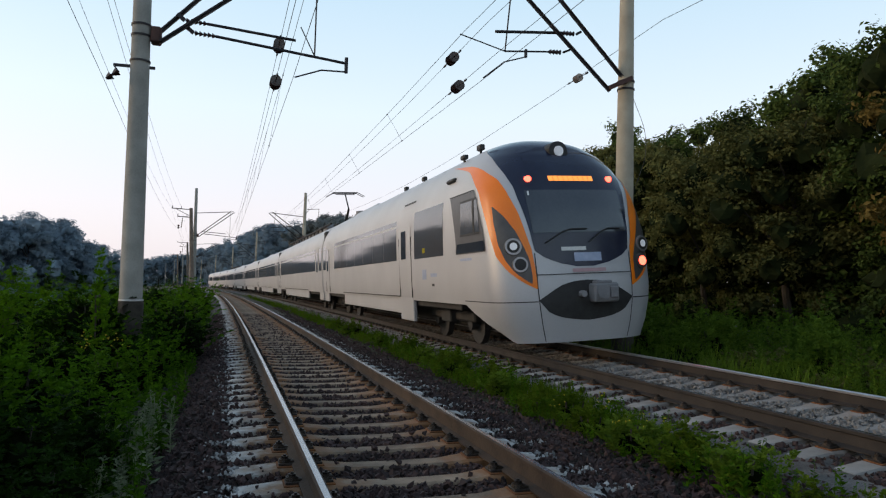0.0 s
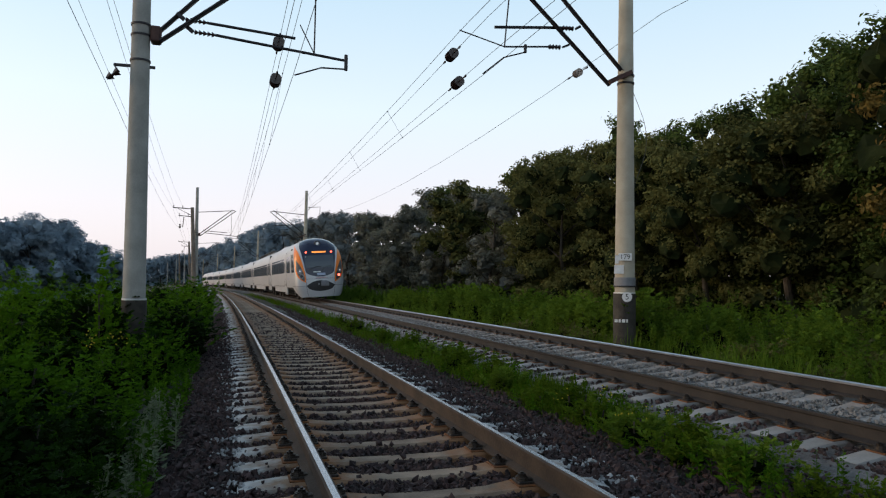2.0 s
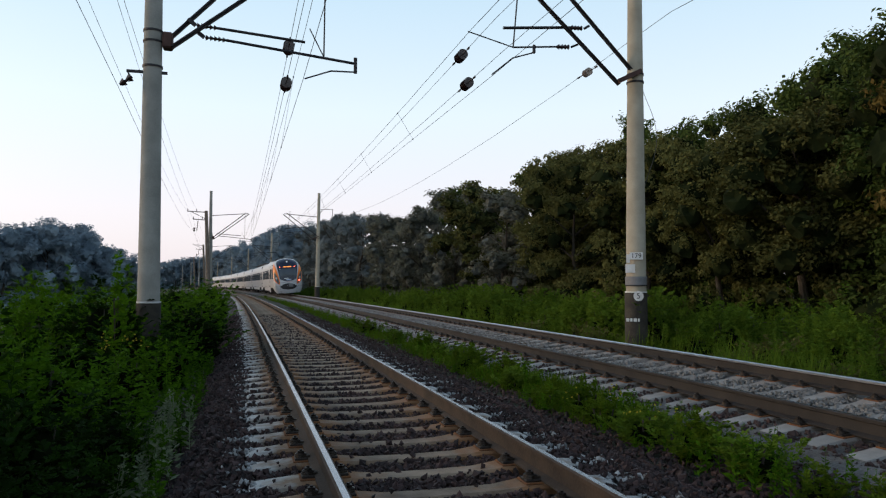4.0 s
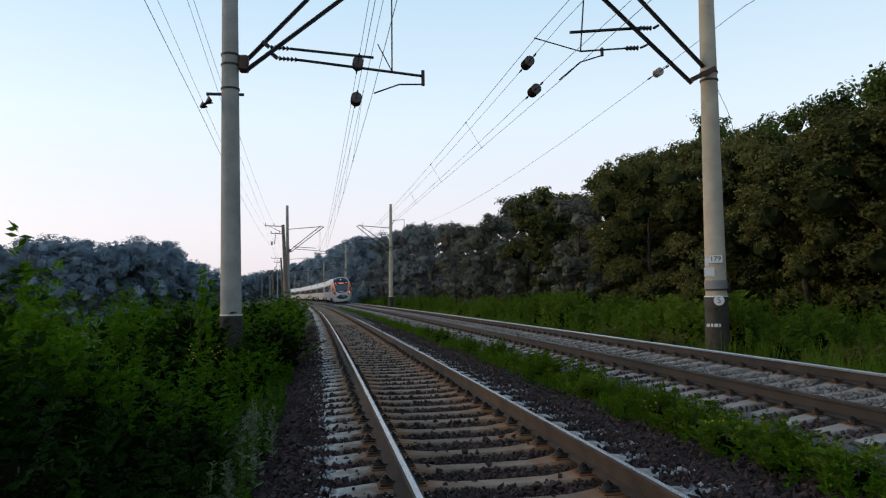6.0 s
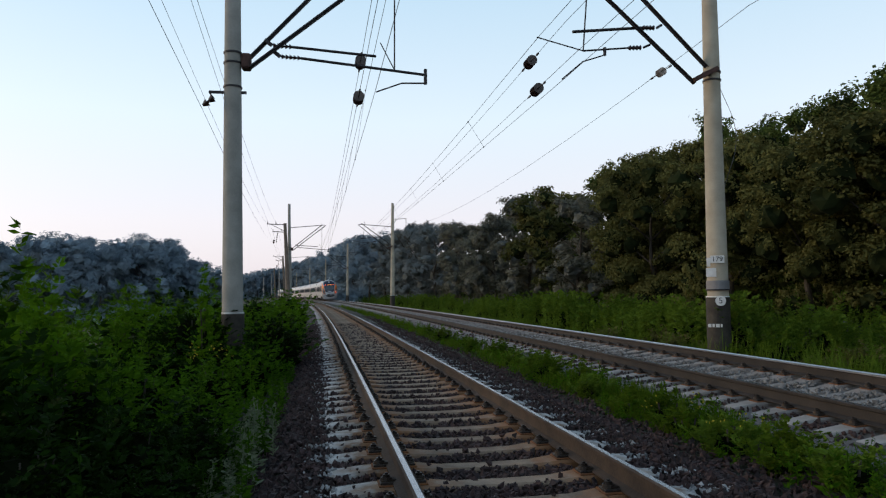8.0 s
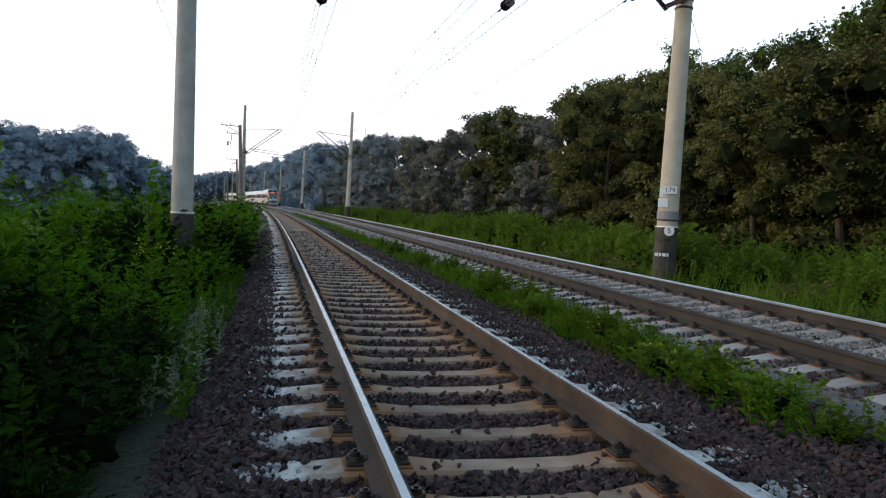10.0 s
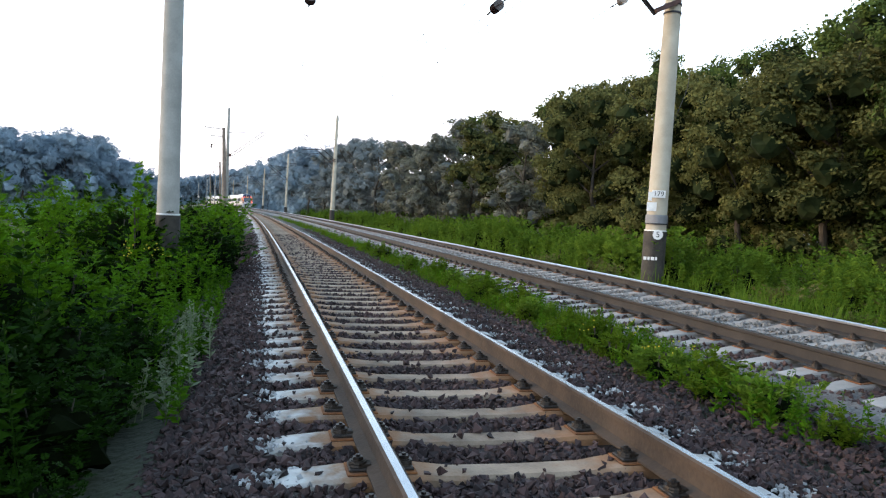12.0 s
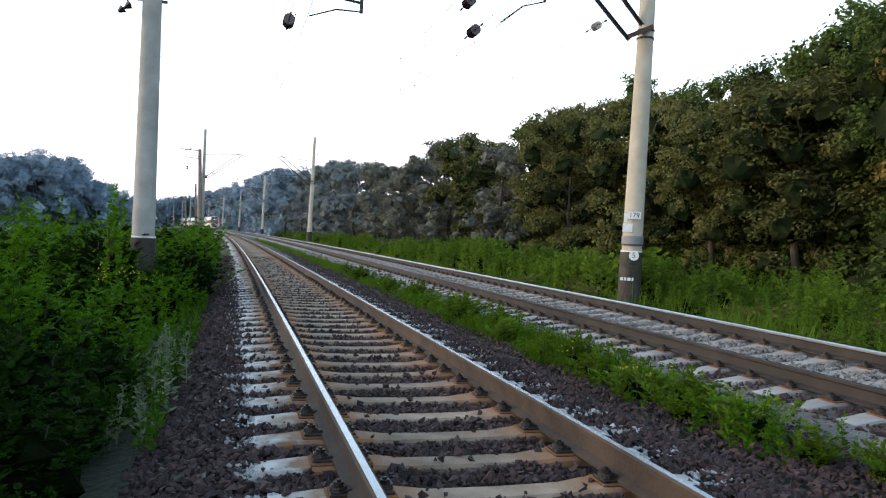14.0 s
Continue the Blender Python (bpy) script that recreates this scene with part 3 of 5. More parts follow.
def build_trees():
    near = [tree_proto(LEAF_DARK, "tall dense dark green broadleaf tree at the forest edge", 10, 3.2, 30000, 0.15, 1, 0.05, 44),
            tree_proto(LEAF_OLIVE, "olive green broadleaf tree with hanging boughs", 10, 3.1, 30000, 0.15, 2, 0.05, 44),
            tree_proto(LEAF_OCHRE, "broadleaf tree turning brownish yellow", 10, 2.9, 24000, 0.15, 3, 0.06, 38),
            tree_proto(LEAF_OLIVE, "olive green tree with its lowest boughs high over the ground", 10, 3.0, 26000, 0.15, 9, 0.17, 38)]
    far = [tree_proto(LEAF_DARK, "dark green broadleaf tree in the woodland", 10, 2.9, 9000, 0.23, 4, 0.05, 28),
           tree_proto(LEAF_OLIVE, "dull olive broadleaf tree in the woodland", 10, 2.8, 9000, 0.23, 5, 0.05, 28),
           tree_proto(LEAF_MIST, "broadleaf tree farther along the forest, its green greyed for haze", 10, 2.8, 8500, 0.23, 7, 0.04, 28, CORE_MIST, (0.40, 0.55, 0.25)),
           tree_proto(LEAF_HAZE_BLUE, "distant broadleaf tree with blue morning haze coloured into its leaves", 10, 3.9, 7500, 0.30, 6, 0.04, 28, CORE_HAZE, (0.10, 0.90, 0.12)),
           tree_proto(LEAF_HAZE_SLATE, "broadleaf tree with thin haze coloured into its leaves", 10, 2.9, 7500, 0.25, 8, 0.04, 28, CORE_MIST, (0.25, 0.70, 0.18))]
    used = set()
    r = random.Random(11)

    def put(pro, x, y, h, group):
        wide = r.uniform(0.92, 1.15)
        m = pose(x, y, ground_z(x - bend(y)) - 0.1, 0, 0, r.uniform(0, 360))
        s = h / 10.0
        if pro not in used:
            used.add(pro)
            ob = pro
            ob.matrix_basis = m
        else:
            ob = copy_thing(pro, m)
        ob.scale = (s * wide, s * wide, s)
        tagged(ob, group=group)

    # heights of the skyline along the right-hand forest edge
    edge_y = [9, 13, 17, 21, 26, 31, 36, 42, 48, 55, 62, 70, 78, 88, 98, 110, 122, 136, 150, 166, 184, 204, 226, 250, 276, 304, 334, 366, 400, 436]
    RIGHT_EDGE(put, near, far, r, edge_y)
    # the forest goes on behind the camera
    for k in range(9):
        y = -62 + k * 8.0
        put(near[k % 3], 20.5 + r.uniform(-1.5, 1.5), y, r.uniform(10, 12.5), "forest edge along the railway")
    # young growth under the edge
    for k in range(34):
        y = 6 + k * 3.2 + (11 if k > 3 else 0)
        put(far[(0, 1, 2)[k % 3] if y > 45 else k % 2], 22.6 + r.uniform(-1, 1) + bend(y), y, r.uniform(4.0, 5.5), "young trees under the forest edge")
    # deeper rows that close the forest
    for k in range(40):
        put(far[k % 2], (25.5, 28.5, 32.0)[k % 3] + r.uniform(-0.8, 0.8), -4 + k * 1.9, r.uniform(6.5, 9.0), "forest interior")
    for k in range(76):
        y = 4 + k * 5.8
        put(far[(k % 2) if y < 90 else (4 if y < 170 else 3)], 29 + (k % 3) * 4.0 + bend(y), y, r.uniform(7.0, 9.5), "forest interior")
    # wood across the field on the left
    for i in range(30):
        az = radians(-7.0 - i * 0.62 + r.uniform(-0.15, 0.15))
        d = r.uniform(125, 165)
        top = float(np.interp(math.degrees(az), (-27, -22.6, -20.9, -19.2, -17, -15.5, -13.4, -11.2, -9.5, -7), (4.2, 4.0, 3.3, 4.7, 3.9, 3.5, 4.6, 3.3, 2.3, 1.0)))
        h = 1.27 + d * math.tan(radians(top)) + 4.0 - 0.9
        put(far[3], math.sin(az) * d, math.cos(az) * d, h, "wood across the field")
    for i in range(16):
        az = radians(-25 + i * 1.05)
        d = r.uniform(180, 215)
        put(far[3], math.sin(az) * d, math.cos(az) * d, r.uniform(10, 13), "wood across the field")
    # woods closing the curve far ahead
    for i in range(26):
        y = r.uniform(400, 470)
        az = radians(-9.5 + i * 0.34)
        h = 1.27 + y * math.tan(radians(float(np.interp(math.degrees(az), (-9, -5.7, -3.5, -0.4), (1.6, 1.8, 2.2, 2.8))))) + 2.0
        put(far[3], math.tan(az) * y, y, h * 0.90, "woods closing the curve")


def RIGHT_EDGE(put, near, far, r, edge_y):
    sky_az = (-6, -3.5, -0.4, 1.4, 3.3, 6.1, 7.5, 9.3, 11.4, 13.5, 15.4, 18.6, 20.1, 22.8, 25, 26.8, 29, 30.6, 32.7, 35.5, 39, 41.5, 43.8, 46.4, 49.9, 60)
    sky_el = (1.8, 2.1, 2.8, 3.5, 4.15, 5.3, 5.95, 5.5, 5.45, 5.6, 6.7, 8.2, 8.4, 9.0, 9.95, 10.1, 11.7, 11.0, 11.7, 12.5, 13.8, 14.4, 14.9, 15.7, 18.2, 20)
    for i, y in enumerate(edge_y):
        for row in range(2):
            u = 19.5 + row * 4.2 + r.uniform(-1.2, 1.2)
            yy = y + (row * 0.5 + r.uniform(-0.2, 0.2)) * (3 + y * 0.06)
            x = u + bend(yy)
            d = math.hypot(x, yy)
            el = float(np.interp(math.degrees(math.atan2(x, yy)), sky_az, sky_el))
            h = (1.27 + d * math.tan(radians(el)) + 1.0) * (r.uniform(0.93, 1.09) if row == 0 else r.uniform(0.98, 1.09))
            if y < 46:
                pro = near[3] if row == 0 and 19 < y < 27 else near[2 if 10 < y < 16 and row == 0 else r.choice((0, 0, 1))]
            else:
                # farther out, the leaf colour holds more haze
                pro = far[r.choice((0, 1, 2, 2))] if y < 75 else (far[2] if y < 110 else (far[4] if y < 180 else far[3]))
            put(pro, x, yy, h, "forest edge along the railway")


build_trees()


def stalks(n, height, leaf, seed, per=34):
    """Leafy upright weeds around the origin, as leaf corners: one list a plant."""
    r = np.random.default_rng(seed)
    out = []
    for _ in range(n):
        h = height * r.uniform(0.7, 1.15)
        lean = r.normal(0, 0.10, 2)
        t = r.uniform(0.12, 1.0, per)
        c = np.stack([lean[0] * t * h, lean[1] * t * h, t * h], 1)
        ang = r.uniform(0, 6.28, per)
        ax = np.stack([np.cos(ang), np.sin(ang), r.uniform(0.0, 0.9, per)], 1)
        ln = leaf * (1.25 - 0.75 * t) * r.uniform(0.7, 1.4, per)
        lv = leaves(c, ax, ln, ln * 0.36)
        stem = np.array([[-0.006, 0, -0.1], [0.006, 0, -0.1], [lean[0] * h + 0.003, lean[1] * h, h], [lean[0] * h - 0.003, lean[1] * h, h]])
        out.append(np.concatenate([lv, stem]))
    return out


def tufts(n, height, seed, blades=26, spread=0.10):
    """Grass tufts, as blade corners."""
    r = np.random.default_rng(seed)
    out = []
    for _ in range(n):
        b = r.normal(0, spread, (blades, 2))
        h = height * r.uniform(0.5, 1.2, blades)
        ln = r.normal(0, 0.28, (blades, 2)) * h[:, None]
        w = r.uniform(0.004, 0.011, blades)
        ang = r.uniform(0, 3.14, blades)
        dx, dy = np.cos(ang) * w, np.sin(ang) * w
        z0 = np.full(blades, -0.03)
        v = np.stack([np.stack([b[:, 0] - dx, b[:, 1] - dy, z0], 1), np.stack([b[:, 0] + dx, b[:, 1] + dy, z0], 1),
                      np.stack([b[:, 0] + ln[:, 0] + dx * 0.2, b[:, 1] + ln[:, 1] + dy * 0.2, h], 1),
                      np.stack([b[:, 0] + ln[:, 0] * 0.8 - dx, b[:, 1] + ln[:, 1] * 0.8 - dy, h * 0.8], 1)], 1)
        out.append(v.reshape(-1, 3))
    return out


def sow(name, protos, spots, mat, label, lo=0.75, hi=1.3):
    """Plants strewn over the ground as one mesh."""
    vs = []
    for x, y, z, s in spots:
        p = protos[rng.integers(len(protos))]
        a = rng.uniform(0, 6.28)
        k = s * rng.uniform(lo, hi)
        c, q = math.cos(a) * k, math.sin(a) * k
        vs.append(np.stack([p[:, 0] * c - p[:, 1] * q + x, p[:, 0] * q + p[:, 1] * c + y, p[:, 2] * k + z], 1))
    v = np.concatenate(vs)
    ob = new(name, mesh_of(name, v, quads(len(v) // 4), mat))
    return tagged(ob, label, "plants", kind="stuff")


def spots_in(n, u0, u1, y0, y1, size, edge=None, clump=0.0):
    y = near_y(n, y0, y1)
    u = rng.uniform(u0, u1, n)
    out = []
    for uu, yy in zip(u, y):
        if clump and noise.noise(Vector((uu * 0.9, yy * 0.55, 5.0))) < clump * rng.uniform(-1, 1):
            continue
        s = size(uu, yy) if callable(size) else size
        if s > 0:
            out.append((uu + bend(yy), yy, ground_z(uu), s))
    return out


def left_size(u, y):
    """Height factor of the growth on the left slope, lower towards the track."""
    base = float(np.interp(u, (-9, -5, -2.6, -1.5, -0.8, -0.55), (1.25, 1.15, 1.0, 0.75, 0.42, 0.25)))
    return base * (0.82 + 0.55 * noise.noise(Vector((u * 0.7, y * 0.4, 1.0))))


TALL = stalks(14, 1.7, 0.17, 21, 64)
MID = stalks(12, 1.1, 0.12, 22, 56)
LOW = stalks(12, 0.42, 0.075, 23, 26)
FEATHER = stalks(10, 1.5, 0.13, 26, 70)
TUFT = tufts(10, 0.42, 24)
TUFT_TALL = tufts(10, 0.85, 25, 30, 0.14)

sow("tall_weeds", TALL + MID, spots_in(2000, -9.5, -0.6, 6.4, 75, left_size, clump=0.35), WEED_GREEN, "dense tall green weeds on the slope beside the track")
sow("shaded_weeds", TALL + MID, spots_in(420, -6.0, -0.7, 3.6, 6.6, left_size, clump=0.35), WEED_SHADE, "green weeds low on the slope beside the track, coloured dark for shade")
sow("verge_weeds", LOW, spots_in(620, -1.5, -0.5, 5.0, 45, 0.9, clump=0.8), WEED_GREEN, "low green weeds along the stone shoulder")
sow("pale_weeds", LOW, [(-0.75 + rng.normal(0, 0.14), y, -0.5, 1.0) for y in rng.uniform(5.6, 9.5, 60)], PALE_LEAF, "pale greyish dry weeds at the edge of the stones")
sow("strip_grass", TUFT, spots_in(1500, 3.75, 4.7, 7.0, 100, lambda u, y: 0.45 + 0.25 * noise.noise(Vector((u, y * 0.5, 2.0))), clump=0.7), GRASS_GREEN, "grass growing in the strip between the tracks")
sow("strip_weeds", LOW, spots_in(1900, 3.62, 4.7, 4.2, 80, lambda u, y: 0.62 + 0.5 * noise.noise(Vector((u * 1.5, y * 0.7, 4.0))), clump=0.75), WEED_GREEN, "leafy weeds in the strip between the tracks")
sow("bank_grass", TUFT_TALL, spots_in(2200, 8.3, 17.5, 6.0, 110, 0.68, clump=0.3), BANK_GREEN, "tall grass beside the farther track")
sow("bank_weeds", MID + FEATHER, spots_in(3000, 8.6, 19.5, 6.0, 130, lambda u, y: float(np.interp(u, (8.6, 10, 12, 18), (0.38, 0.85, 1.15, 1.2))) * (0.85 + 0.55 * noise.noise(Vector((u * 0.5, y * 0.25, 8.0))))), BANK_GREEN, "tall green weeds along the foot of the forest")


def shoots_mesh(name, mat, height, radius, shoots, seed, leaflet=0.060, nodes=8, upright=0.0, core=0.55):
    """A shrub of arching shoots that carry feathered fronds of small leaflets, round a solid lump coloured as inner
    shade.
    """
    r = np.random.default_rng(seed)
    pos, nor, ax, size = [], [], [], []
    for _ in range(shoots):
        a = r.uniform(0, 6.28)
        reach = radius * r.uniform(0.15, 1.0) * (1 - 0.6 * upright)
        h = height * r.uniform(0.62, 1.0) * (1.0 - 0.35 * (reach / radius) ** 2)
        root = r.normal(0, radius * 0.25 * (1 + upright), 2)
        for t in np.linspace(0.25, 1.0, nodes) + r.normal(0, 0.03, nodes):
            p = np.array([root[0] + math.cos(a) * reach * t ** 1.5, root[1] + math.sin(a) * reach * t ** 1.5, h * (t - 0.12 * t * t * (reach / radius)) / 0.94])
            b = a + r.uniform(-1.5, 1.5) if r.random() < 0.7 else r.uniform(0, 6.28)
            up = r.uniform(0.3, 1.7) + 0.9 * upright
            d = np.array([math.cos(b), math.sin(b), up])
            d /= np.linalg.norm(d)
            length = r.uniform(0.16, 0.30) * (1.15 - 0.5 * t) * (leaflet / 0.06)
            s = np.cross(d, (0, 0, 1.0))
            s /= np.linalg.norm(s) + 1e-9
            n = np.cross(s, d)
            for j in range(6):
                q = (j + 0.6) / 6
                c = p + d * length * q + np.array([0, 0, -0.25 * length * q * q])
                for side in (-1, 1):
                    pos.append(c)
                    ax.append(s * side * 0.9 + d * 0.55 + r.normal(0, 0.16, 3))
                    nor.append(n + r.normal(0, 0.55, 3))
                    size.append(leaflet * (1.15 - 0.55 * q) * r.uniform(0.8, 1.3))
    pos, nor, ax, size = np.array(pos), np.array(nor), np.array(ax), np.array(size)
    ax /= np.linalg.norm(ax, axis=1)[:, None]
    sd = np.cross(nor, ax)
    sd /= np.linalg.norm(sd, axis=1)[:, None] + 1e-9
    S = size[:, None]
    v = np.stack([pos, pos + ax * S * 0.5 + sd * S * 0.31, pos + ax * S * 1.15, pos + ax * S * 0.5 - sd * S * 0.31], 1).reshape(-1, 3)
    f = [tuple(q) for q in quads(len(pos))]
    slots = [0] * len(pos)
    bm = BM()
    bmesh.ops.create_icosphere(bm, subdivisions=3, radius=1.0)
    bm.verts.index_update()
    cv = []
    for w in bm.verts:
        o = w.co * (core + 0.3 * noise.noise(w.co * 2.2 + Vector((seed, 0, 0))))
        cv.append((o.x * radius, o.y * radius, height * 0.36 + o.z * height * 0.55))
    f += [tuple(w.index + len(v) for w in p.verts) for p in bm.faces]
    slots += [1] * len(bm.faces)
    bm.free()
    return mesh_of(name, np.concatenate([v, np.array(cv)]), f, [mat, SHRUB_SHADE], slots=slots)


def bush_proto(mat, label, height, radius, shoots, seed, leaflet=0.06, upright=0.0, core=0.55):
    b = empty("bush")
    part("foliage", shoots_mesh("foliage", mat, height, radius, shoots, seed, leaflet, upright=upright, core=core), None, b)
    bm = BM()
    r = random.Random(seed)
    for _ in range(6):
        rod(bm, (0, 0, -0.3), (r.uniform(-0.4, 0.4) * radius, r.uniform(-0.4, 0.4) * radius, height * 0.7), 0.018, 0.008, 6)
    part("stem", bm, BARK, b)
    return tagged(b, label, "bush")


def build_bushes():
    r = random.Random(31)
    shady = bush_proto(WEED_SHADE, "dense bush on the slope beside the track, its green darkened for shade", 1.7, 0.85, 58, 41, 0.062)
    dense = bush_proto(WEED_GREEN, "leafy green bush on the slope beside the track", 1.75, 0.80, 54, 44, 0.064)
    feathery = bush_proto(WEED_GREEN, "feathery bright green bush beside the track", 1.6, 0.70, 50, 42, 0.050)
    yellow = bush_proto(GRASS_GREEN, "yellowish green bush at the forest foot", 1.4, 0.85, 44, 43, 0.07)
    plume = bush_proto(BANK_GREEN, "upright plumed green shrub beside the farther track", 1.9, 0.80, 56, 45, 0.075, 0.8, 0.42)
    clump = bush_proto(BANK_GREEN, "leafy green weed clump between the tracks", 0.48, 0.30, 26, 48, 0.036, 0.3, 0.4)
    clump_yellow = bush_proto(GRASS_GREEN, "yellowish green weed clump between the tracks", 0.42, 0.32, 26, 49, 0.034, 0.2, 0.4)
    brown = bush_proto(LEAF_OLIVE, "low brownish green thicket beside the farther track", 1.1, 0.85, 46, 46, 0.07)
    tall = bush_proto(WEED_GREEN, "slender spire of a weed standing over the bushes", 2.35, 0.16, 20, 47, 0.055, 0.6, 0.3)
    used = set()

    def put(pro, u, y, s, group):
        m = pose(u + bend(y), y, ground_z(u) - 0.05, 0, 0, r.uniform(0, 360))
        if pro in used:
            ob = copy_thing(pro, m)
        else:
            used.add(pro)
            ob = pro
            ob.matrix_basis = m
        ob.scale = (s * r.uniform(0.9, 1.25), s * r.uniform(0.9, 1.25), s)
        tagged(ob, group=group)

    for u, y, s in ((-1.25, 2.9, 0.42), (-1.05, 3.7, 0.34), (-1.5, 3.5, 0.62), (-2.3, 3.9, 0.85), (-3.2, 4.2, 1.0), (-1.2, 4.6, 0.5), (-1.15, 5.4, 0.5), (-1.1, 6.8, 0.45), (-1.7, 4.4, 0.75), (-2.6, 5.0, 1.0), (-3.6, 5.6, 1.15), (-1.5, 6.0, 0.7), (-2.4, 6.8, 0.95), (-3.4, 7.4, 1.1), (-4.6, 7.0, 1.3), (-1.3, 7.9, 0.55),
                    (-2.2, 8.9, 0.8), (-3.3, 9.6, 1.0), (-4.6, 9.6, 1.2), (-5.8, 9.0, 1.35), (-1.5, 10.4, 0.65), (-2.6, 11.4, 0.9), (-4.0, 12.0, 1.0), (-5.6, 12.2, 1.15),
                    (-7.2, 11.6, 1.3), (-1.2, 12.6, 0.7), (-1.0, 15.5, 0.85), (-1.3, 18.0, 1.0), (-2.6, 16.0, 0.95), (-4.0, 16.5, 1.0), (-6.0, 16.5, 1.1), (-1.1, 21.0, 1.05),
                    (-2.4, 21.0, 1.1), (-1.2, 24.5, 1.1), (-2.6, 26.0, 1.1), (-1.2, 28.5, 1.1), (-1.3, 33.0, 1.15), (-2.8, 34.0, 1.15), (-1.4, 38.0, 1.1), (-1.6, 44.0, 1.15),
                    (-1.8, 51.0, 1.2), (-2.2, 58.0, 1.2), (-1.75, 13.3, 0.80), (-2.35, 13.5, 0.85), (-1.35, 13.8, 0.8), (-1.85, 13.75, 1.0), (-2.15, 13.9, 1.1), (-1.2, 14.1, 1.0), (-2.5, 14.6, 1.2), (-1.05, 16.6, 1.1), (-8.5, 15.0, 1.4), (-8.0, 20.0, 1.4), (-5.5, 22.0, 1.2)):
        # nearest bushes, and some beyond, take the shade-darkened green
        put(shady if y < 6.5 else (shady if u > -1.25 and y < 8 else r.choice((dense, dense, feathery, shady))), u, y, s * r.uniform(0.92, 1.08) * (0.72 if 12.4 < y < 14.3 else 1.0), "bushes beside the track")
    for u, y, s in ((4.35, 3.7, 0.9), (4.15, 4.3, 0.75), (4.05, 4.9, 1.0), (3.95, 5.5, 0.8), (4.2, 5.9, 1.0), (3.9, 6.3, 1.1), (4.3, 6.7, 0.8), (3.95, 7.2, 1.0), (4.1, 7.9, 1.2), (3.9, 8.6, 0.8), (4.3, 9.3, 0.9),
                    (4.0, 10.0, 1.0), (4.3, 11.2, 1.1), (4.0, 12.2, 1.25), (4.35, 13.4, 1.2), (4.1, 14.8, 1.0), (4.3, 16.5, 1.2), (4.05, 18.5, 1.1), (4.3, 20.5, 1.0), (4.1, 23.0, 1.2), (4.2, 26.5, 1.0)):
        put(r.choice((clump, clump_yellow)), u, y, s * r.uniform(0.85, 1.1), "weeds between the tracks")
    put(tall, -2.03, 13.0, 1.0, "bushes beside the track")
    for u, y, s in ((-2.35, 6.6, 0.92), (-3.0, 7.9, 0.95), (-4.4, 10.2, 0.98), (-3.3, 12.5, 0.9), (-6.1, 13.5, 1.05)):
        put(tall, u, y, s, "bushes beside the track")
    for u, y, s in ((8.75, 13.7, 0.42), (9.6, 13.4, 0.7), (8.7, 16.2, 0.6), (9.4, 17.9, 0.8), (8.8, 20.5, 0.6), (9.9, 10.4, 0.6), (10.4, 11.9, 0.85), (9.3, 9.2, 0.5), (9.0, 11.6, 0.45), (9.2, 15.2, 0.55)):
        put(r.choice((brown, brown, yellow)), u, y, s, "bushes along the forest foot")
    for u, y, s in ((9.75, 15.3, 0.95), (10.3, 16.4, 1.0), (11.3, 11.0, 0.8), (12.4, 12.6, 0.9), (11.0, 14.0, 0.85)):
        put(plume, u, y, s, "bushes along the forest foot")
    for i in range(78):
        y = 17.5 * (125 / 17.5) ** (i / 77.0) + r.uniform(-0.5, 0.5)
        put(r.choice((plume, plume, plume, yellow)), 9.6 + r.uniform(0, 1.5) + 0.006 * y, y, r.uniform(0.66, 1.05), "bushes along the forest foot")
    for i in range(60):
        y = 9 * (110 / 9) ** (i / 59.0) + r.uniform(-0.5, 0.5)
        put(r.choice((brown, plume, yellow, brown)) if y < 22 else r.choice((plume, yellow)), r.uniform(11.0, 16.5), y, r.uniform(0.6, 1.0), "bushes along the forest foot")


build_bushes()


def blossom(name, spots, label):
    n = len(spots)
    c = np.array(spots)
    c = np.repeat(c, 6, axis=0) + rng.normal(0, 0.04, (6 * n, 3))
    v = leaves(c, rng.normal(size=(len(c), 3)), 0.026, 0.020)
    tagged(new(name, mesh_of(name, v, quads(len(c)), PETAL)), label, "flowers", kind="stuff")


blossom("yellow_flowers", [(3.9 + rng.normal(0, 0.2) + bend(y), y, 0.08 + rng.normal(0, 0.05)) for y in rng.uniform(5.8, 7.2, 6)] +
        [(-1.35 + rng.normal(0, 0.22), 8.6 + rng.normal(0, 0.4), 0.62 + rng.normal(0, 0.05)) for _ in range(5)], "small yellow flower heads among the weeds")


# ---------------------------------------------------------------- masts
def pole_mesh(r0, r1, h, z0=-1.2, lean=0.0):
    bm = BM()
    n = 9
    for i in range(n):
        za, zb = z0 + (h - z0) * i / n, z0 + (h - z0) * (i + 1) / n
        ra, rb = r0 + (r1 - r0) * i / n, r0 + (r1 - r0) * (i + 1) / n
        rod(bm, (lean * za, 0, za), (lean * zb, 0, zb), ra, rb, 28)
    bmesh.ops.remove_doubles(bm, verts=bm.verts, dist=0.0005)
    return bm


def collar(parent, z, r, h, mat, name="collar", lean=0.0, label=""):
    bm = BM()
    rod(bm, (lean * z, 0, z - h / 2), (lean * z, 0, z + h / 2), r, seg=28)
    return part(name, bm, mat, parent, label)


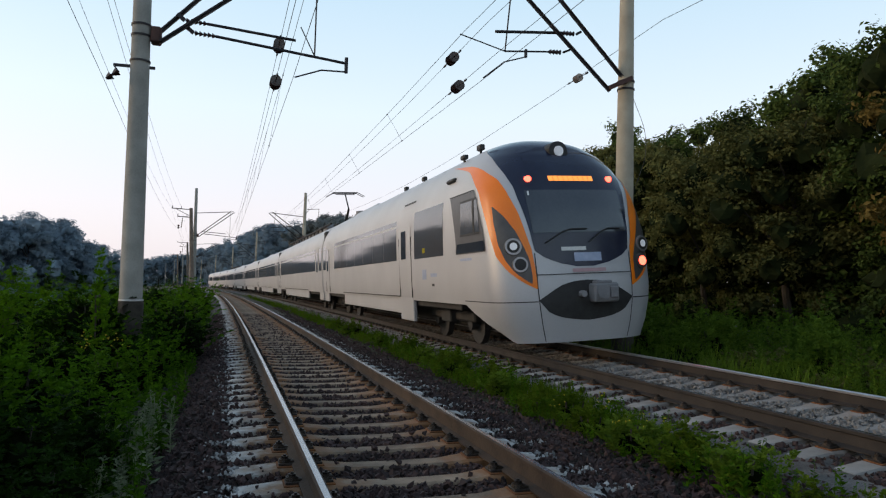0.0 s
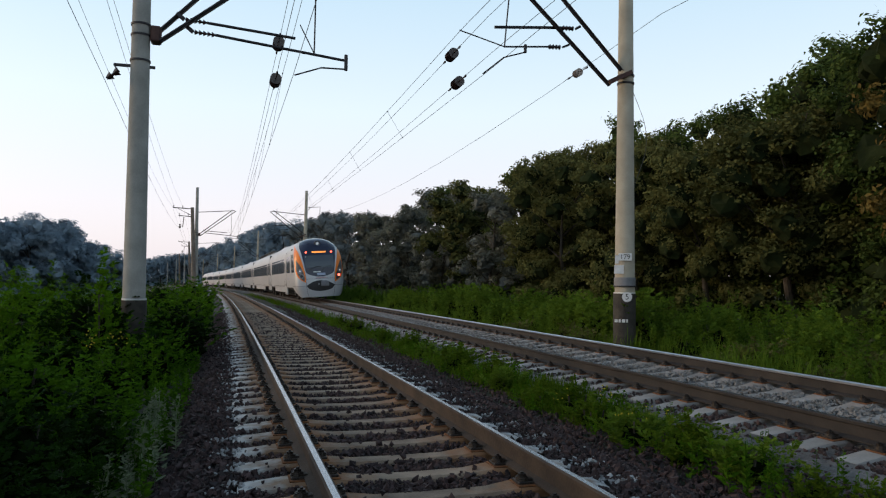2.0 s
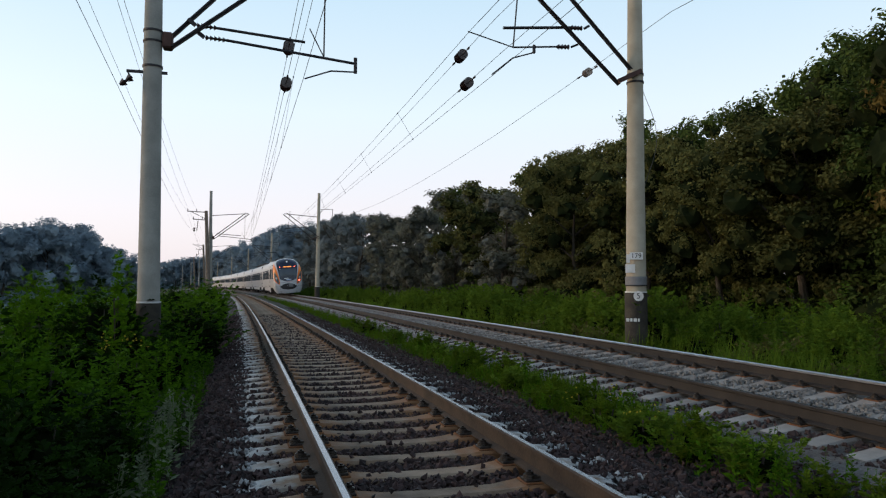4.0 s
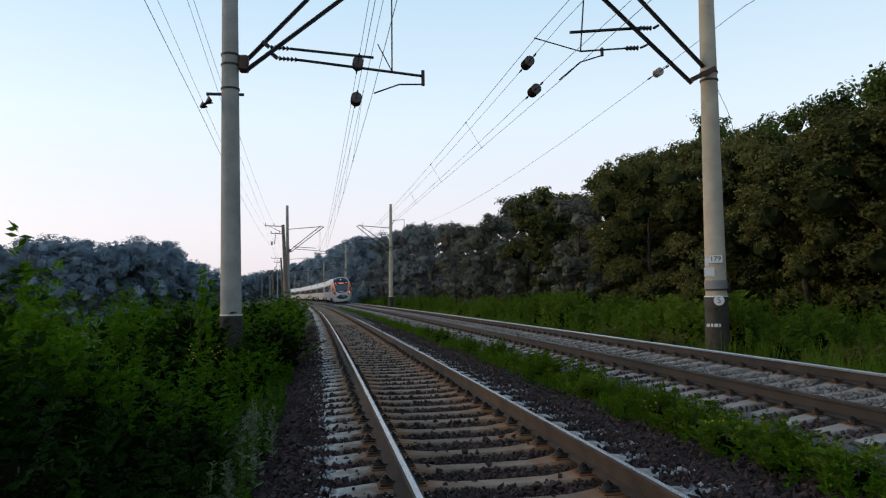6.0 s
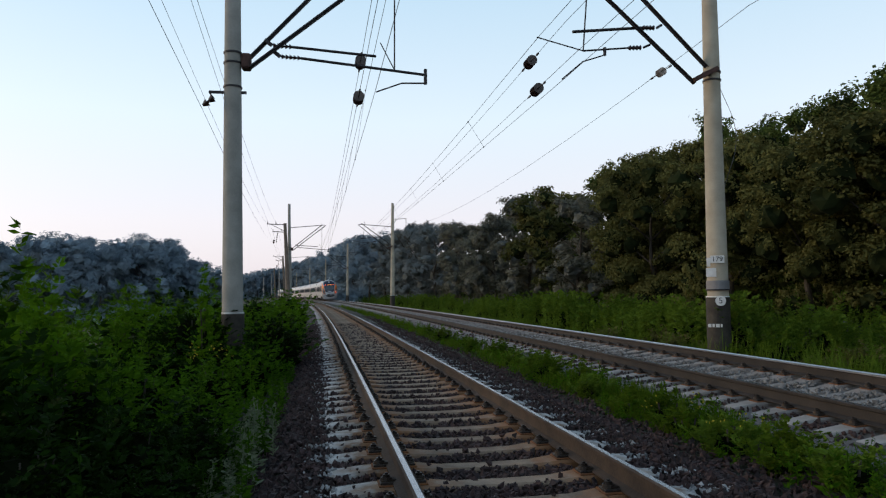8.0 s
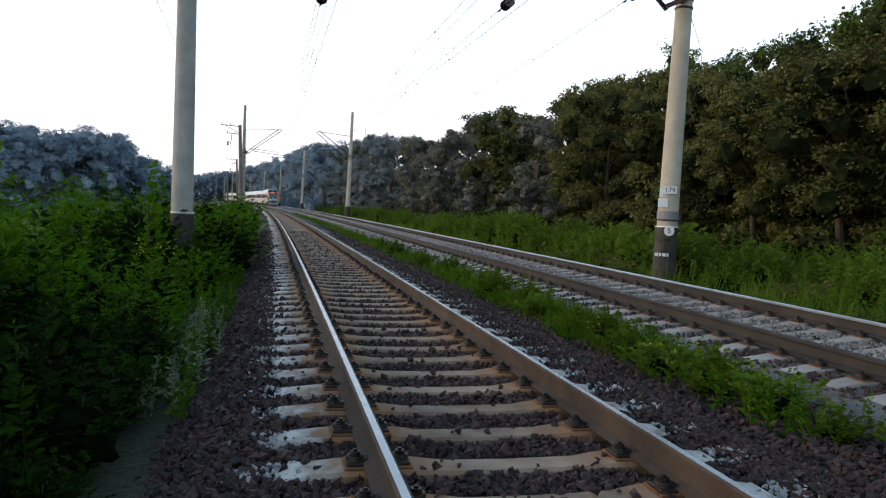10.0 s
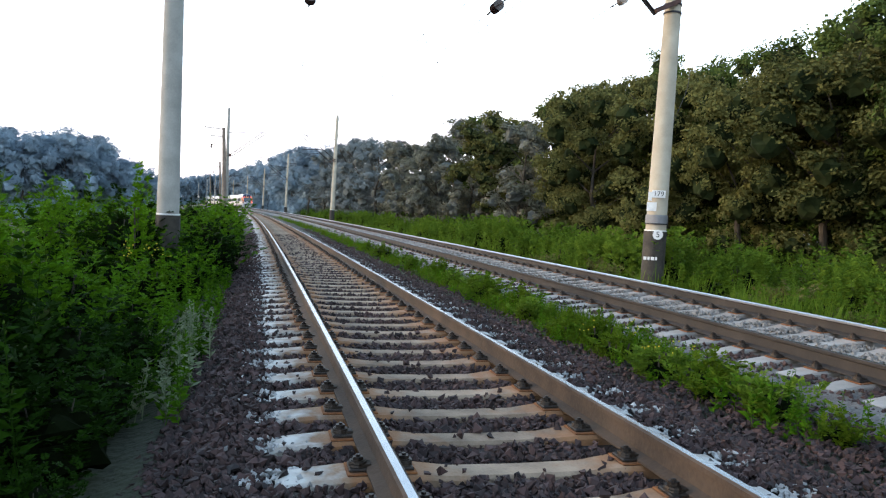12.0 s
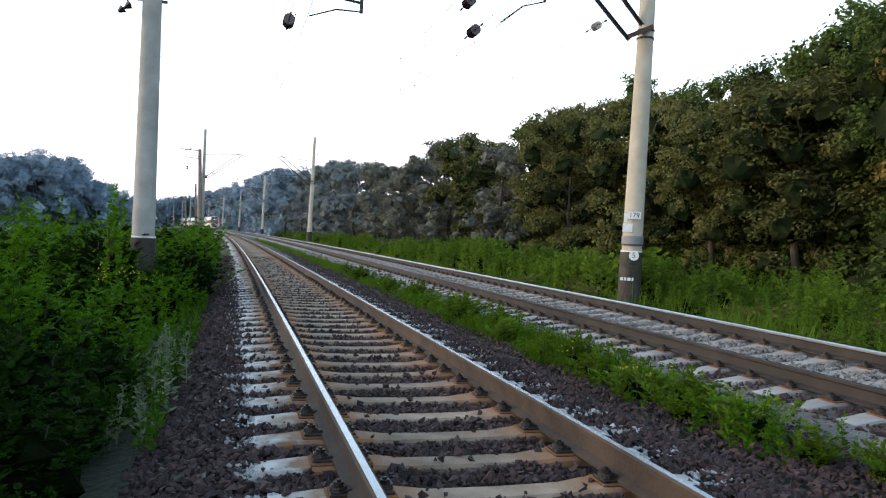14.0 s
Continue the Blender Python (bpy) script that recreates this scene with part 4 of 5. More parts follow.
def insulator(parent, p, q, r=0.055, sheds=5, mat=CERAMIC, name="insulator"):
    """A string of sheds from p to q."""
    p, q = Vector(p), Vector(q)
    bm = BM()
    rod(bm, p, q, r * 0.35, seg=8)
    for i in range(sheds):
        a, b = p.lerp(q, (i + 0.15) / sheds), p.lerp(q, (i + 0.85) / sheds)
        rod(bm, a, b, r, r * 0.45, 12)
    return part(name, bm, mat, parent)


def channel(parent, p, q, w=0.075, h=0.088, name="bracket_beam"):
    """A U-section beam: web and two flanges."""
    p, q = Vector(p), Vector(q)
    bm = BM()
    up = Vector((0, 1, 0)) * (w / 2)
    bar(bm, p, q, h * 0.75, w)
    bar(bm, p + up, q + up, h, 0.012)
    bar(bm, p - up, q - up, h, 0.012)
    return part(name, bm, STEEL, parent)


def mast_left(y, detailed):
    m = empty("catenary_mast", pose(-1.73 + bend(y) - (0.52 if y > 20 else 0.0), y, 0))
    tagged(m, "grey round concrete catenary mast with steel cantilever bracket", "catenary mast", group="catenary masts")
    ln = -0.006
    part("pole", pole_mesh(0.222, 0.135, 10.8, lean=ln), POLE_GREY, m, smooth=True)
    collar(m, 0.0, 0.226, 1.8, BITUMEN, "bitumen_base", label="black bitumen coated foot")
    collar(m, 0.925, 0.222, 0.03, WHITE_PAINT, "painted_ring", label="thin white painted ring")
    for z in (6.23, 6.02, 5.52):
        collar(m, z, 0.186 if z > 5.8 else 0.190, 0.035, STEEL, "clamp_band", ln)
    bm = BM()
    box(bm, (0.14, -0.13, 5.90), (0.33, 0.13, 6.22), 0.03)
    part("bracket_shoe", bm, RUSTY_STEEL, m)
    channel(m, (0.25, 0.10, 6.14), (3.05, 0.05, 9.2) if detailed else (3.30, 0.05, 8.60))
    channel(m, (0.32, -0.10, 5.92), (3.70, -0.05, 8.74) if detailed else (3.70, -0.05, 8.55))
    bm = BM()
    rod(bm, (0.0, 0, 8.3), (2.95, 0, 8.95) if detailed else (3.6, 0, 8.6), 0.022 if detailed else 0.035)
    part("tie_rod", bm, STEEL, m)
    # registration bars with their insulators
    for z0, z1, x1, st in ((6.55, 6.31, 2.90, 0.60), (6.32, 5.95, 3.96, 0.77)):
        bm = BM()
        bar(bm, (st, 0, z0), (st + 0.14, 0, z0 - 0.11), 0.07, 0.07)
        part("bracket_lug", bm, STEEL, m)
        insulator(m, (st + 0.16, 0, z0 - 0.11), (st + 0.56, 0, z0 - 0.125))
        bm = BM()
        rod(bm, (st + 0.56, 0, z0 - 0.125), (x1, 0, z1), 0.030)
        part("registration_bar", bm, STEEL, m)
    bm = BM()
    box(bm, (3.92, -0.03, 5.74), (3.99, 0.03, 6.08), 0.01)
    rod(bm, (3.96, 0, 5.77), (3.44, 0, 5.75), 0.018)
    rod(bm, (3.44, 0, 5.75), (2.90, 0, 5.54), 0.016)
    part("steady_arm", bm, STEEL, m)
    bm = BM()
    rod(bm, (3.29, 0, 6.03), (3.31, 0, 8.75), 0.016)
    rod(bm, (3.29, 0, 6.03), (2.99, 0, 6.61), 0.012)
    part("hanger", bm, STEEL, m)
    if detailed:
        bm = BM()
        bar(bm, (-0.50, 0, 5.41), (0.24, 0, 5.42), 0.05, 0.05)
        part("feeder_arm", bm, STEEL, m)
        insulator(m, (-0.40, 0, 5.30), (-0.62, 0.02, 5.13), 0.085, 2)
        bm = BM()
        rod(bm, (-0.50, 0, 5.41), (-0.42, 0, 5.30), 0.014)
        part("insulator_pin", bm, STEEL, m)
    return m


def writing(text, size, m, mat, parent, name="number", label=""):
    cu = bpy.data.curves.new(name, "FONT")
    cu.body, cu.size, cu.align_x, cu.align_y, cu.extrude = text, size, "CENTER", "CENTER", 0.002
    tmp = bpy.data.objects.new("tmp", cu)
    scene.collection.objects.link(tmp)
    bpy.context.view_layer.update()
    me = bpy.data.meshes.new_from_object(tmp.evaluated_get(bpy.context.evaluated_depsgraph_get()))
    bpy.data.objects.remove(tmp)
    me.materials.clear()
    me.materials.append(mat)
    ob = part(name, me, None, parent, label)
    ob.matrix_basis = m
    return ob


def mast_right(y, detailed):
    m = empty("catenary_mast", pose(9.0 + bend(y) - (0.55 if y > 20 else 0.0), y, 0))
    tagged(m, "warm beige round concrete catenary mast with number plates" if detailed else "beige round concrete catenary mast with steel bracket",
           "catenary mast", group="catenary masts")
    ln = 0.008
    part("pole", pole_mesh(0.258, 0.145, 11.0, lean=ln), POLE_WARM, m, smooth=True)
    collar(m, -0.1, 0.262, 2.4, BITUMEN, "bitumen_base", label="black bitumen coated foot")
    collar(m, 1.11, 0.256, 0.03, WHITE_PAINT, "painted_ring")
    for z in (6.35, 6.16):
        collar(m, z, 0.208, 0.04, STEEL, "clamp_band", ln)
    bm = BM()
    bar(bm, (0.08, -0.19, 6.40), (-0.52, -0.16, 6.10), 0.16, 0.10)
    part("bracket_shoe", bm, RUSTY_STEEL, m)
    channel(m, (-0.07, -0.05, 6.44), (-2.95, 0.05, 9.4) if detailed else (-3.25, 0.05, 8.80))
    channel(m, (-0.46, -0.12, 6.05), (-3.70, -0.05, 9.02) if detailed else (-3.60, -0.05, 8.65))
    bm = BM()
    rod(bm, (0, 0, 8.45), (-2.95, 0, 8.75) if detailed else (-3.5, 0, 8.7), 0.022 if detailed else 0.035)
    part("tie_rod", bm, STEEL, m)
    bm = BM()
    rod(bm, (-1.17, 0, 7.44), (-1.30, 0, 7.36), 0.03)
    part("bracket_lug", bm, STEEL, m)
    insulator(m, (-1.36, 0, 7.36), (-1.68, 0, 7.345), 0.06, 4)
    bm = BM()
    rod(bm, (-1.68, 0, 7.345), (-3.35, 0, 7.16), 0.036)
    part("registration_bar", bm, STEEL, m)
    bm = BM()
    rod(bm, (-1.47, 0, 6.96), (-1.64, 0, 6.88), 0.026)
    part("bracket_lug", bm, STEEL, m)
    insulator(m, (-1.70, 0, 6.875), (-2.03, 0, 6.85), 0.06, 4)
    bm = BM()
    rod(bm, (-2.03, 0, 6.85), (-3.11, 0, 6.73), 0.022)
    rod(bm, (-3.11, 0, 6.73), (-4.20, 0, 6.99), 0.015)
    part("registration_bar", bm, STEEL, m)
    bm = BM()
    box(bm, (-2.62, -0.03, 6.64), (-2.56, 0.03, 6.84), 0.008)
    rod(bm, (-2.59, 0, 6.66), (-3.12, 0, 6.48), 0.016)
    rod(bm, (-3.12, 0, 6.48), (-3.63, 0, 6.05), 0.016)
    part("steady_arm", bm, STEEL, m)
    bm = BM()
    rod(bm, (-3.11, 0, 6.72), (-2.90, 0, 9.0), 0.018)
    part("hanger", bm, STEEL, m)
    if not detailed:
        bm = BM()
        bar(bm, (0.1, 0, 8.6), (0.45, 0, 9.25), 0.04, 0.04)
        bar(bm, (0.3, 0, 9.25), (1.55, 0, 9.35), 0.05, 0.05)
        rod(bm, (1.52, 0, 9.35), (1.52, 0, 8.65), 0.03)
        part("feeder_arm", bm, STEEL, m)
    if detailed:
        # plates face the approaching line of sight
        face = pose(0, 0, 0, 0, 0, -31.5)

        def plate(name, dx, z, w, h, text, size, label, dark=False):
            bm = BM()
            box(bm, (dx - w / 2, -0.272, z - h / 2), (dx + w / 2, -0.258, z + h / 2), 0.004)
            ob = part(name, bm, WHITE_PAINT, m, label)
            ob.matrix_basis = face
            if text:
                writing(text, size, face @ pose(dx, -0.275, z, 90, 0, 0), BLACK_PAINT, m, "number")
        for dx, w in ((-0.19, 0.07), (-0.11, 0.05), (-0.02, 0.08), (0.06, 0.04)):
            plate("painted_mark", dx, 0.46, w, 0.075, "", 0, "worn white painted mark")
        plate("number_plate", 0.02, 1.96, 0.30, 0.17, "179", 0.16, "white plate with black figures")
        plate("number_plate", -0.12, 1.665, 0.22, 0.20, "", 0, "plain white painted plate")
        plate("number_plate", -0.17, 1.90, 0.08, 0.20, "", 0, "narrow white plate")
        bm = BM()
        rod(bm, (0.06, -0.285, 1.02), (0.06, -0.268, 1.02), 0.115, seg=24)
        part("number_disc", bm, WHITE_PAINT, m, "round white disc with a black figure").matrix_basis = face
        writing("5", 0.19, face @ pose(0.06, -0.288, 1.02, 90, 0, 0), BLACK_PAINT, m, "number")
        collar(m, 1.38, 0.253, 0.20, ROOF_GREY, "metal_sleeve", ln, "grey sheet metal band")
        collar(m, 1.27, 0.262, 0.03, STEEL, "clamp_band", ln)
        cu = bpy.data.curves.new("earth_wire", "CURVE")
        cu.dimensions, cu.bevel_depth = "3D", 0.006
        sp = cu.splines.new("BEZIER")
        sp.bezier_points.add(2)
        for bp_, co in zip(sp.bezier_points, ((0.22, 0, 6.1), (0.62, 0, 4.9), (0.26, 0, 3.6))):
            bp_.co, bp_.handle_left_type, bp_.handle_right_type = co, "AUTO", "AUTO"
        cu.materials.append(WIRE)
        ob = new("earth_wire", cu)
        ob.parent = m
    return m


def utility_pole(x, y):
    m = empty("utility_pole", pose(x, y, 0))
    tagged(m, "leaning brown wooden utility pole with two cross-arms", "utility pole", group="utility poles")
    part("pole", pole_mesh(0.24, 0.16, 8.7, lean=-0.045), TAR_WOOD, m, smooth=True)
    for z, x0 in ((8.6, -1.85), (7.82, -1.30)):
        bm = BM()
        bar(bm, (x0 - 0.35, 0, z + 0.02), (-0.3, 0, z - 0.05), 0.08, 0.08)
        part("cross_arm", bm, STEEL, m)
        for k in (x0 - 0.30, x0 + 0.55):
            insulator(m, (k, 0, z + 0.04), (k, 0, z + 0.28), 0.05, 2)
    bm = BM()
    bar(bm, (-1.75, 0, 8.55), (-0.36, 0, 7.85), 0.05, 0.05)
    part("brace", bm, STEEL, m)
    insulator(m, (-1.15, 0, 7.7), (-1.25, 0, 6.7), 0.06, 5)
    insulator(m, (-1.5, 0, 7.0), (-1.5, 0, 6.6), 0.13, 2)


MAST_Y = (14.5, 74, 134, 193, 252, 312, 372)
mast_left(14.5, True)
left_proto = mast_left(74, False)
mast_right(14.7, True)
right_proto = mast_right(74, False)
for y in MAST_Y[2:]:
    copy_thing(left_proto, pose(-2.25 + bend(y), y, 0, 0, 0, heading(y)))
    copy_thing(right_proto, pose(8.3 + bend(y), y, 0, 0, 0, heading(y)))
copy_thing(left_proto, pose(-1.8, -45, 0))
copy_thing(right_proto, pose(9.0, -45, 0))
utility_pole(-3.42, 73.4)
utility_pole(-7.0, 135)
utility_pole(-12.6, 195)


# ---------------------------------------------------------------- wires
def wire(name, pts, r, sag=0.0, label="", steps=10, parent=None):
    """A wire through the supports pts, sagging between them."""
    cu = bpy.data.curves.new(name, "CURVE")
    cu.dimensions, cu.bevel_depth, cu.bevel_resolution = "3D", r * 0.75, 1
    co = []
    for i in range(len(pts) - 1):
        p, q = Vector(pts[i]), Vector(pts[i + 1])
        L = q.y - p.y
        for k in range(steps):
            f = k / steps
            v = p.lerp(q, f)
            v.z -= sag * 4 * f * (1 - f) * (L / 60) ** 2
            co.append(v)
    co.append(Vector(pts[-1]))
    sp = cu.splines.new("POLY")
    sp.points.add(len(co) - 1)
    for pt, v in zip(sp.points, co):
        pt.co = (*v, 1)
    cu.materials.append(WIRE)
    ob = new(name, cu)
    if parent:
        ob.parent = parent
    else:
        tagged(ob, label, "wire", group="overhead wires")
    return ob, co


def run_line(u_near, z_near, u_far, z_far, back_u=None, back_z=None):
    """Supports of a wire at each mast."""
    pts = [(u_near if back_u is None else back_u, -45, z_near if back_z is None else back_z), (u_near + bend(14.5), 14.5, z_near)]
    for i, y in enumerate(MAST_Y[1:]):
        pts.append((u_far + bend(y) + (0.25 if i % 2 else 0), y, z_far))
    return pts


contact_1, c1 = wire("contact_wire", run_line(1.14, 5.53, 1.62, 5.76), 0.008, 0.05, "thin contact wire over the nearer track")
messenger_1, m1 = wire("messenger_wire", run_line(1.55, 8.3, 1.5, 7.6), 0.009, 1.0, "sagging messenger wire over the nearer track")
wire("feeder_wire", run_line(1.00, 7.07, 1.5, 7.3), 0.008, 0.5, "feeder wire with inline insulators over the nearer track")
wire("feeder_wire", run_line(0.935, 6.13, 1.55, 6.6), 0.008, 0.3, "feeder wire with inline insulators over the nearer track")
contact_2, c2 = wire("contact_wire", run_line(5.41, 6.05, 5.35, 6.2), 0.008, 0.05, "thin contact wire over the farther track")
messenger_2, m2 = wire("messenger_wire", run_line(4.83, 6.99, 5.3, 7.4), 0.009, 0.4, "sagging messenger wire over the farther track")
wire("feeder_wire", run_line(5.39, 7.28, 5.3, 7.3), 0.008, 0.5, "feeder wire with inline insulators over the farther track")
wire("feeder_wire", run_line(5.55, 6.53, 5.4, 6.7), 0.008, 0.3, "feeder wire with inline insulators over the farther track")
wire("feeder_wire", run_line(9.95, 7.95, 10.0, 8.5), 0.009, 1.1, "feeder wire outside the farther track")
for u0, z0, u1, z1 in ((-2.37, 5.08, -3.85, 6.6), (-3.2, 7.34, -4.6, 8.75), (-2.62, 7.37, -4.0, 8.0), (-2.50, 7.38, -3.6, 8.75)):
    wire("line_wire", run_line(u0, z0, u1, z1, *((-1.4, 9.6) if z0 < 6 else (None, None))), 0.007, 0.5, "thin power line wire on the field side")


def string(x, y, z, r, label, mat=CERAMIC, n=4, length=0.5):
    """A string of cap-and-pin discs in a wire that runs along the track."""
    m = empty("string_insulator", pose(x, y, z))
    tagged(m, label, "insulator", group="string insulators")
    for i in range(n):
        bm = BM()
        yy = (i - (n - 1) / 2) * length / n
        rod(bm, (0, yy - 0.03, 0), (0, yy + 0.02, 0), r, r * 0.55, 14)
        rod(bm, (0, yy + 0.02, 0), (0, yy + length / n - 0.03, 0), r * 0.4, seg=10)
        part("disc", bm, mat, m)
    bm = BM()
    rod(bm, (0, -length / 2 - 0.45, 0.0), (0, -length / 2, 0), 0.014, seg=6)
    box(bm, (-0.02, -length / 2 - 0.47, -0.025), (0.02, -length / 2 - 0.33, 0.025), 0.008)
    part("clamp", bm, STEEL, m)
    bm = BM()
    rod(bm, (0, length / 2, 0), (0, length / 2 + 0.5, 0), 0.014, seg=6)
    box(bm, (-0.02, length / 2 + 0.28, -0.025), (0.02, length / 2 + 0.42, 0.025), 0.008)
    part("clamp", bm, STEEL, m)


string(0.93, 17.0, 7.00, 0.135, "dark brown disc insulators in a feeder wire")
string(0.88, 17.0, 6.10, 0.135, "dark brown disc insulators in a feeder wire")
string(5.30, 17.0, 7.20, 0.135, "dark brown disc insulators in a feeder wire")
string(5.46, 17.0, 6.48, 0.135, "dark brown disc insulators in a feeder wire")
string(9.874, 18.8, 7.709, 0.120, "pale pinkish disc insulator in the outer feeder wire", CERAMIC_PALE, 3, 0.36)


def nearest(co, y):
    best = min(range(len(co) - 1), key=lambda i: abs((co[i].y + co[i + 1].y) / 2 - y))
    p, q = co[best], co[best + 1]
    return p.lerp(q, min(max((y - p.y) / (q.y - p.y), 0), 1))


for top, low, owner in ((m1, c1, messenger_1), (m2, c2, messenger_2)):
    for y in (-8, 0, 7, 22, 29, 36, 44, 52, 60, 67):
        p, q = nearest(top, y), nearest(low, y)
        bm = BM()
        rod(bm, p, q, 0.005, seg=5)
        rod(bm, p - Vector((0, 0.04, 0.0)), p + Vector((0, 0.04, 0)), 0.02, seg=6)
        rod(bm, q - Vector((0, 0.04, 0.0)), q + Vector((0, 0.04, 0)), 0.02, seg=6)
        part("dropper", bm, WIRE, owner)


# ---------------------------------------------------------------- train
WZ = [(0.28, 1.42), (0.6, 1.54), (0.95, 1.62), (1.3, 1.66), (2.2, 1.66), (2.95, 1.64), (3.3, 1.59), (3.6, 1.49), (3.85, 1.34), (4.05, 1.13), (4.2, 0.88), (4.32, 0.50), (4.38, 0.02)]
YT = [(0.28, 0.52), (0.6, 0.48), (1.0, 0.46), (1.45, 0.48), (1.9, 0.55), (2.3, 0.61), (2.7, 0.72), (3.1, 0.86), (3.35, 0.98), (3.6, 1.15), (3.88, 1.42), (4.1, 1.75), (4.25, 2.1), (4.34, 2.6), (4.38, 3.2)]
LZ = [(0.28, 0.85), (2.2, 0.90), (3.1, 1.2), (3.5, 1.6), (3.9, 1.7), (4.38, 1.2)]
CAR, PITCH, END_CAR = 24.3, 24.75, 22.9


def along(table, z):
    return float(np.interp(z, [p[0] for p in table], [p[1] for p in table]))


def skin(th, z, off=0.0):
    """A point of the nose: th in degrees round the blunt plan (0 ahead, 90 where the flank begins, 5 cm a degree past it), z up."""
    def raw(th, z):
        w, l, y = along(WZ, z), along(LZ, z), along(YT, z)
        b = radians(min(abs(th), 90))
        s, c = math.sin(b), max(math.cos(b), 0.0)
        return Vector((math.copysign(w * s ** 0.667, th), y + l * (1 - c ** 0.667) + max(abs(th) - 90, 0) * 0.05, z))
    p = raw(th, z)
    if off:
        a, b = raw(th + 1, z) - raw(th - 1, z), raw(th, z + 0.02) - raw(th, z - 0.02)
        n = a.cross(b)
        n.normalize()
        if n.y > 0.2:
            n = -n
        p = p + n * off
    return p


def round_to(x, z):
    """The plan angle at which the nose is x wide of its middle."""
    return math.copysign(math.degrees(math.asin(min(1.0, abs(x) / along(WZ, z)) ** 1.5)), x)


def flank(y, z, side, off=0.0):
    return Vector((side * (along(WZ, z) + off), y, z))


def grid_mesh(name, rows, mat, closed=False, smooth=True):
    n = len(rows[0])
    vs = [tuple(v) for r in rows for v in r]
    fs = [(j * n + i, j * n + i + 1, (j + 1) * n + i + 1, (j + 1) * n + i) for j in range(len(rows) - 1) for i in range(n - 1)]
    return mesh_of(name, vs, fs, mat, smooth=smooth)


def nose_patch(name, lo, hi, left, right, off, mat, parent, label="", nz=14, nt=10):
    """A panel on the nose between the heights lo and hi and the plan angles left(f) and right(f), f from 0 to 1 upward."""
    rows = []
    for j in range(nz + 1):
        f = j / nz
        a, b = left(f), right(f)
        rows.append([skin(a + (b - a) * i / nt, lo + (hi - lo) * f, off) for i in range(nt + 1)])
    return part(name, grid_mesh(name, rows, mat), None, parent, label)


ZS = [0.95, 1.1, 1.3, 1.6, 1.9, 2.2, 2.5, 2.75, 2.95, 3.12, 3.3, 3.45, 3.6, 3.73, 3.85, 3.95, 4.05, 4.13, 4.2, 4.26, 4.32, 4.355, 4.38]


def body_mesh(nosed):
    rows, end = [], END_CAR if nosed else CAR
    for z in ZS:
        row = [flank(end, z, -1)]
        row += [flank(y, z, -1) for y in (18, 12, 7)]
        if nosed:
            row += [skin(t, z) for t in range(-90, 91, 6)]
        else:
            row += [flank(0.05, z, -1), flank(0.0, z, -1), flank(0.0, z, 1), flank(0.05, z, 1)]
        row += [flank(y, z, 1) for y in (7, 12, 18, end)]
        rows.append(row)
    return grid_mesh("body", rows, SILVER)


def end_wall(y):
    bm = BM()
    vs = [bm.verts.new(flank(y, z, -1)) for z in ZS] + [bm.verts.new(flank(y, z, 1)) for z in reversed(ZS)]
    bm.faces.new(vs)
    r = bmesh.ops.extrude_face_region(bm, geom=bm.faces[:])
    for v in r["geom"]:
        if isinstance(v, bmesh.types.BMVert):
            v.co.y += 0.05
    return bm


def side_panel(name, y0, y1, z0, z1, side, off, mat, parent, label="", slant=0.0):
    rows = []
    for j in range(5):
        f = j / 4
        z = z0 + (z1 - z0) * f
        rows.append([flank(y0 + slant * f, z, side, off), flank(y1, z, side, off)])
    ob = part(name, grid_mesh(name, rows, mat), None, parent, label)
    return ob


def bogie(parent, y):
    bm = BM()
    for s in (-1, 1):
        box(bm, (s * 1.0 - 0.09, y - 1.65, 0.50), (s * 1.0 + 0.09, y + 1.65, 0.78), 0.04)
        box(bm, (s * 1.12 - 0.10, y - 0.35, 0.45), (s * 1.12 + 0.10, y + 0.35, 0.92), 0.03)
    box(bm, (-1.0, y - 0.3, 0.55), (1.0, y + 0.3, 0.85), 0.05)
    b = part("bogie", bm, DARK_METAL, parent)
    for dy in (-1.25, 1.25):
        for s in (-1, 1):
            bm = BM()
            rod(bm, (s * 0.73, y + dy, 0.46), (s * 0.87, y + dy, 0.46), 0.46, seg=24)
            rod(bm, (s * 0.87, y + dy, 0.46), (s * 1.05, y + dy, 0.46), 0.15, seg=12)
            part("wheel", bm, DARK_METAL, b)


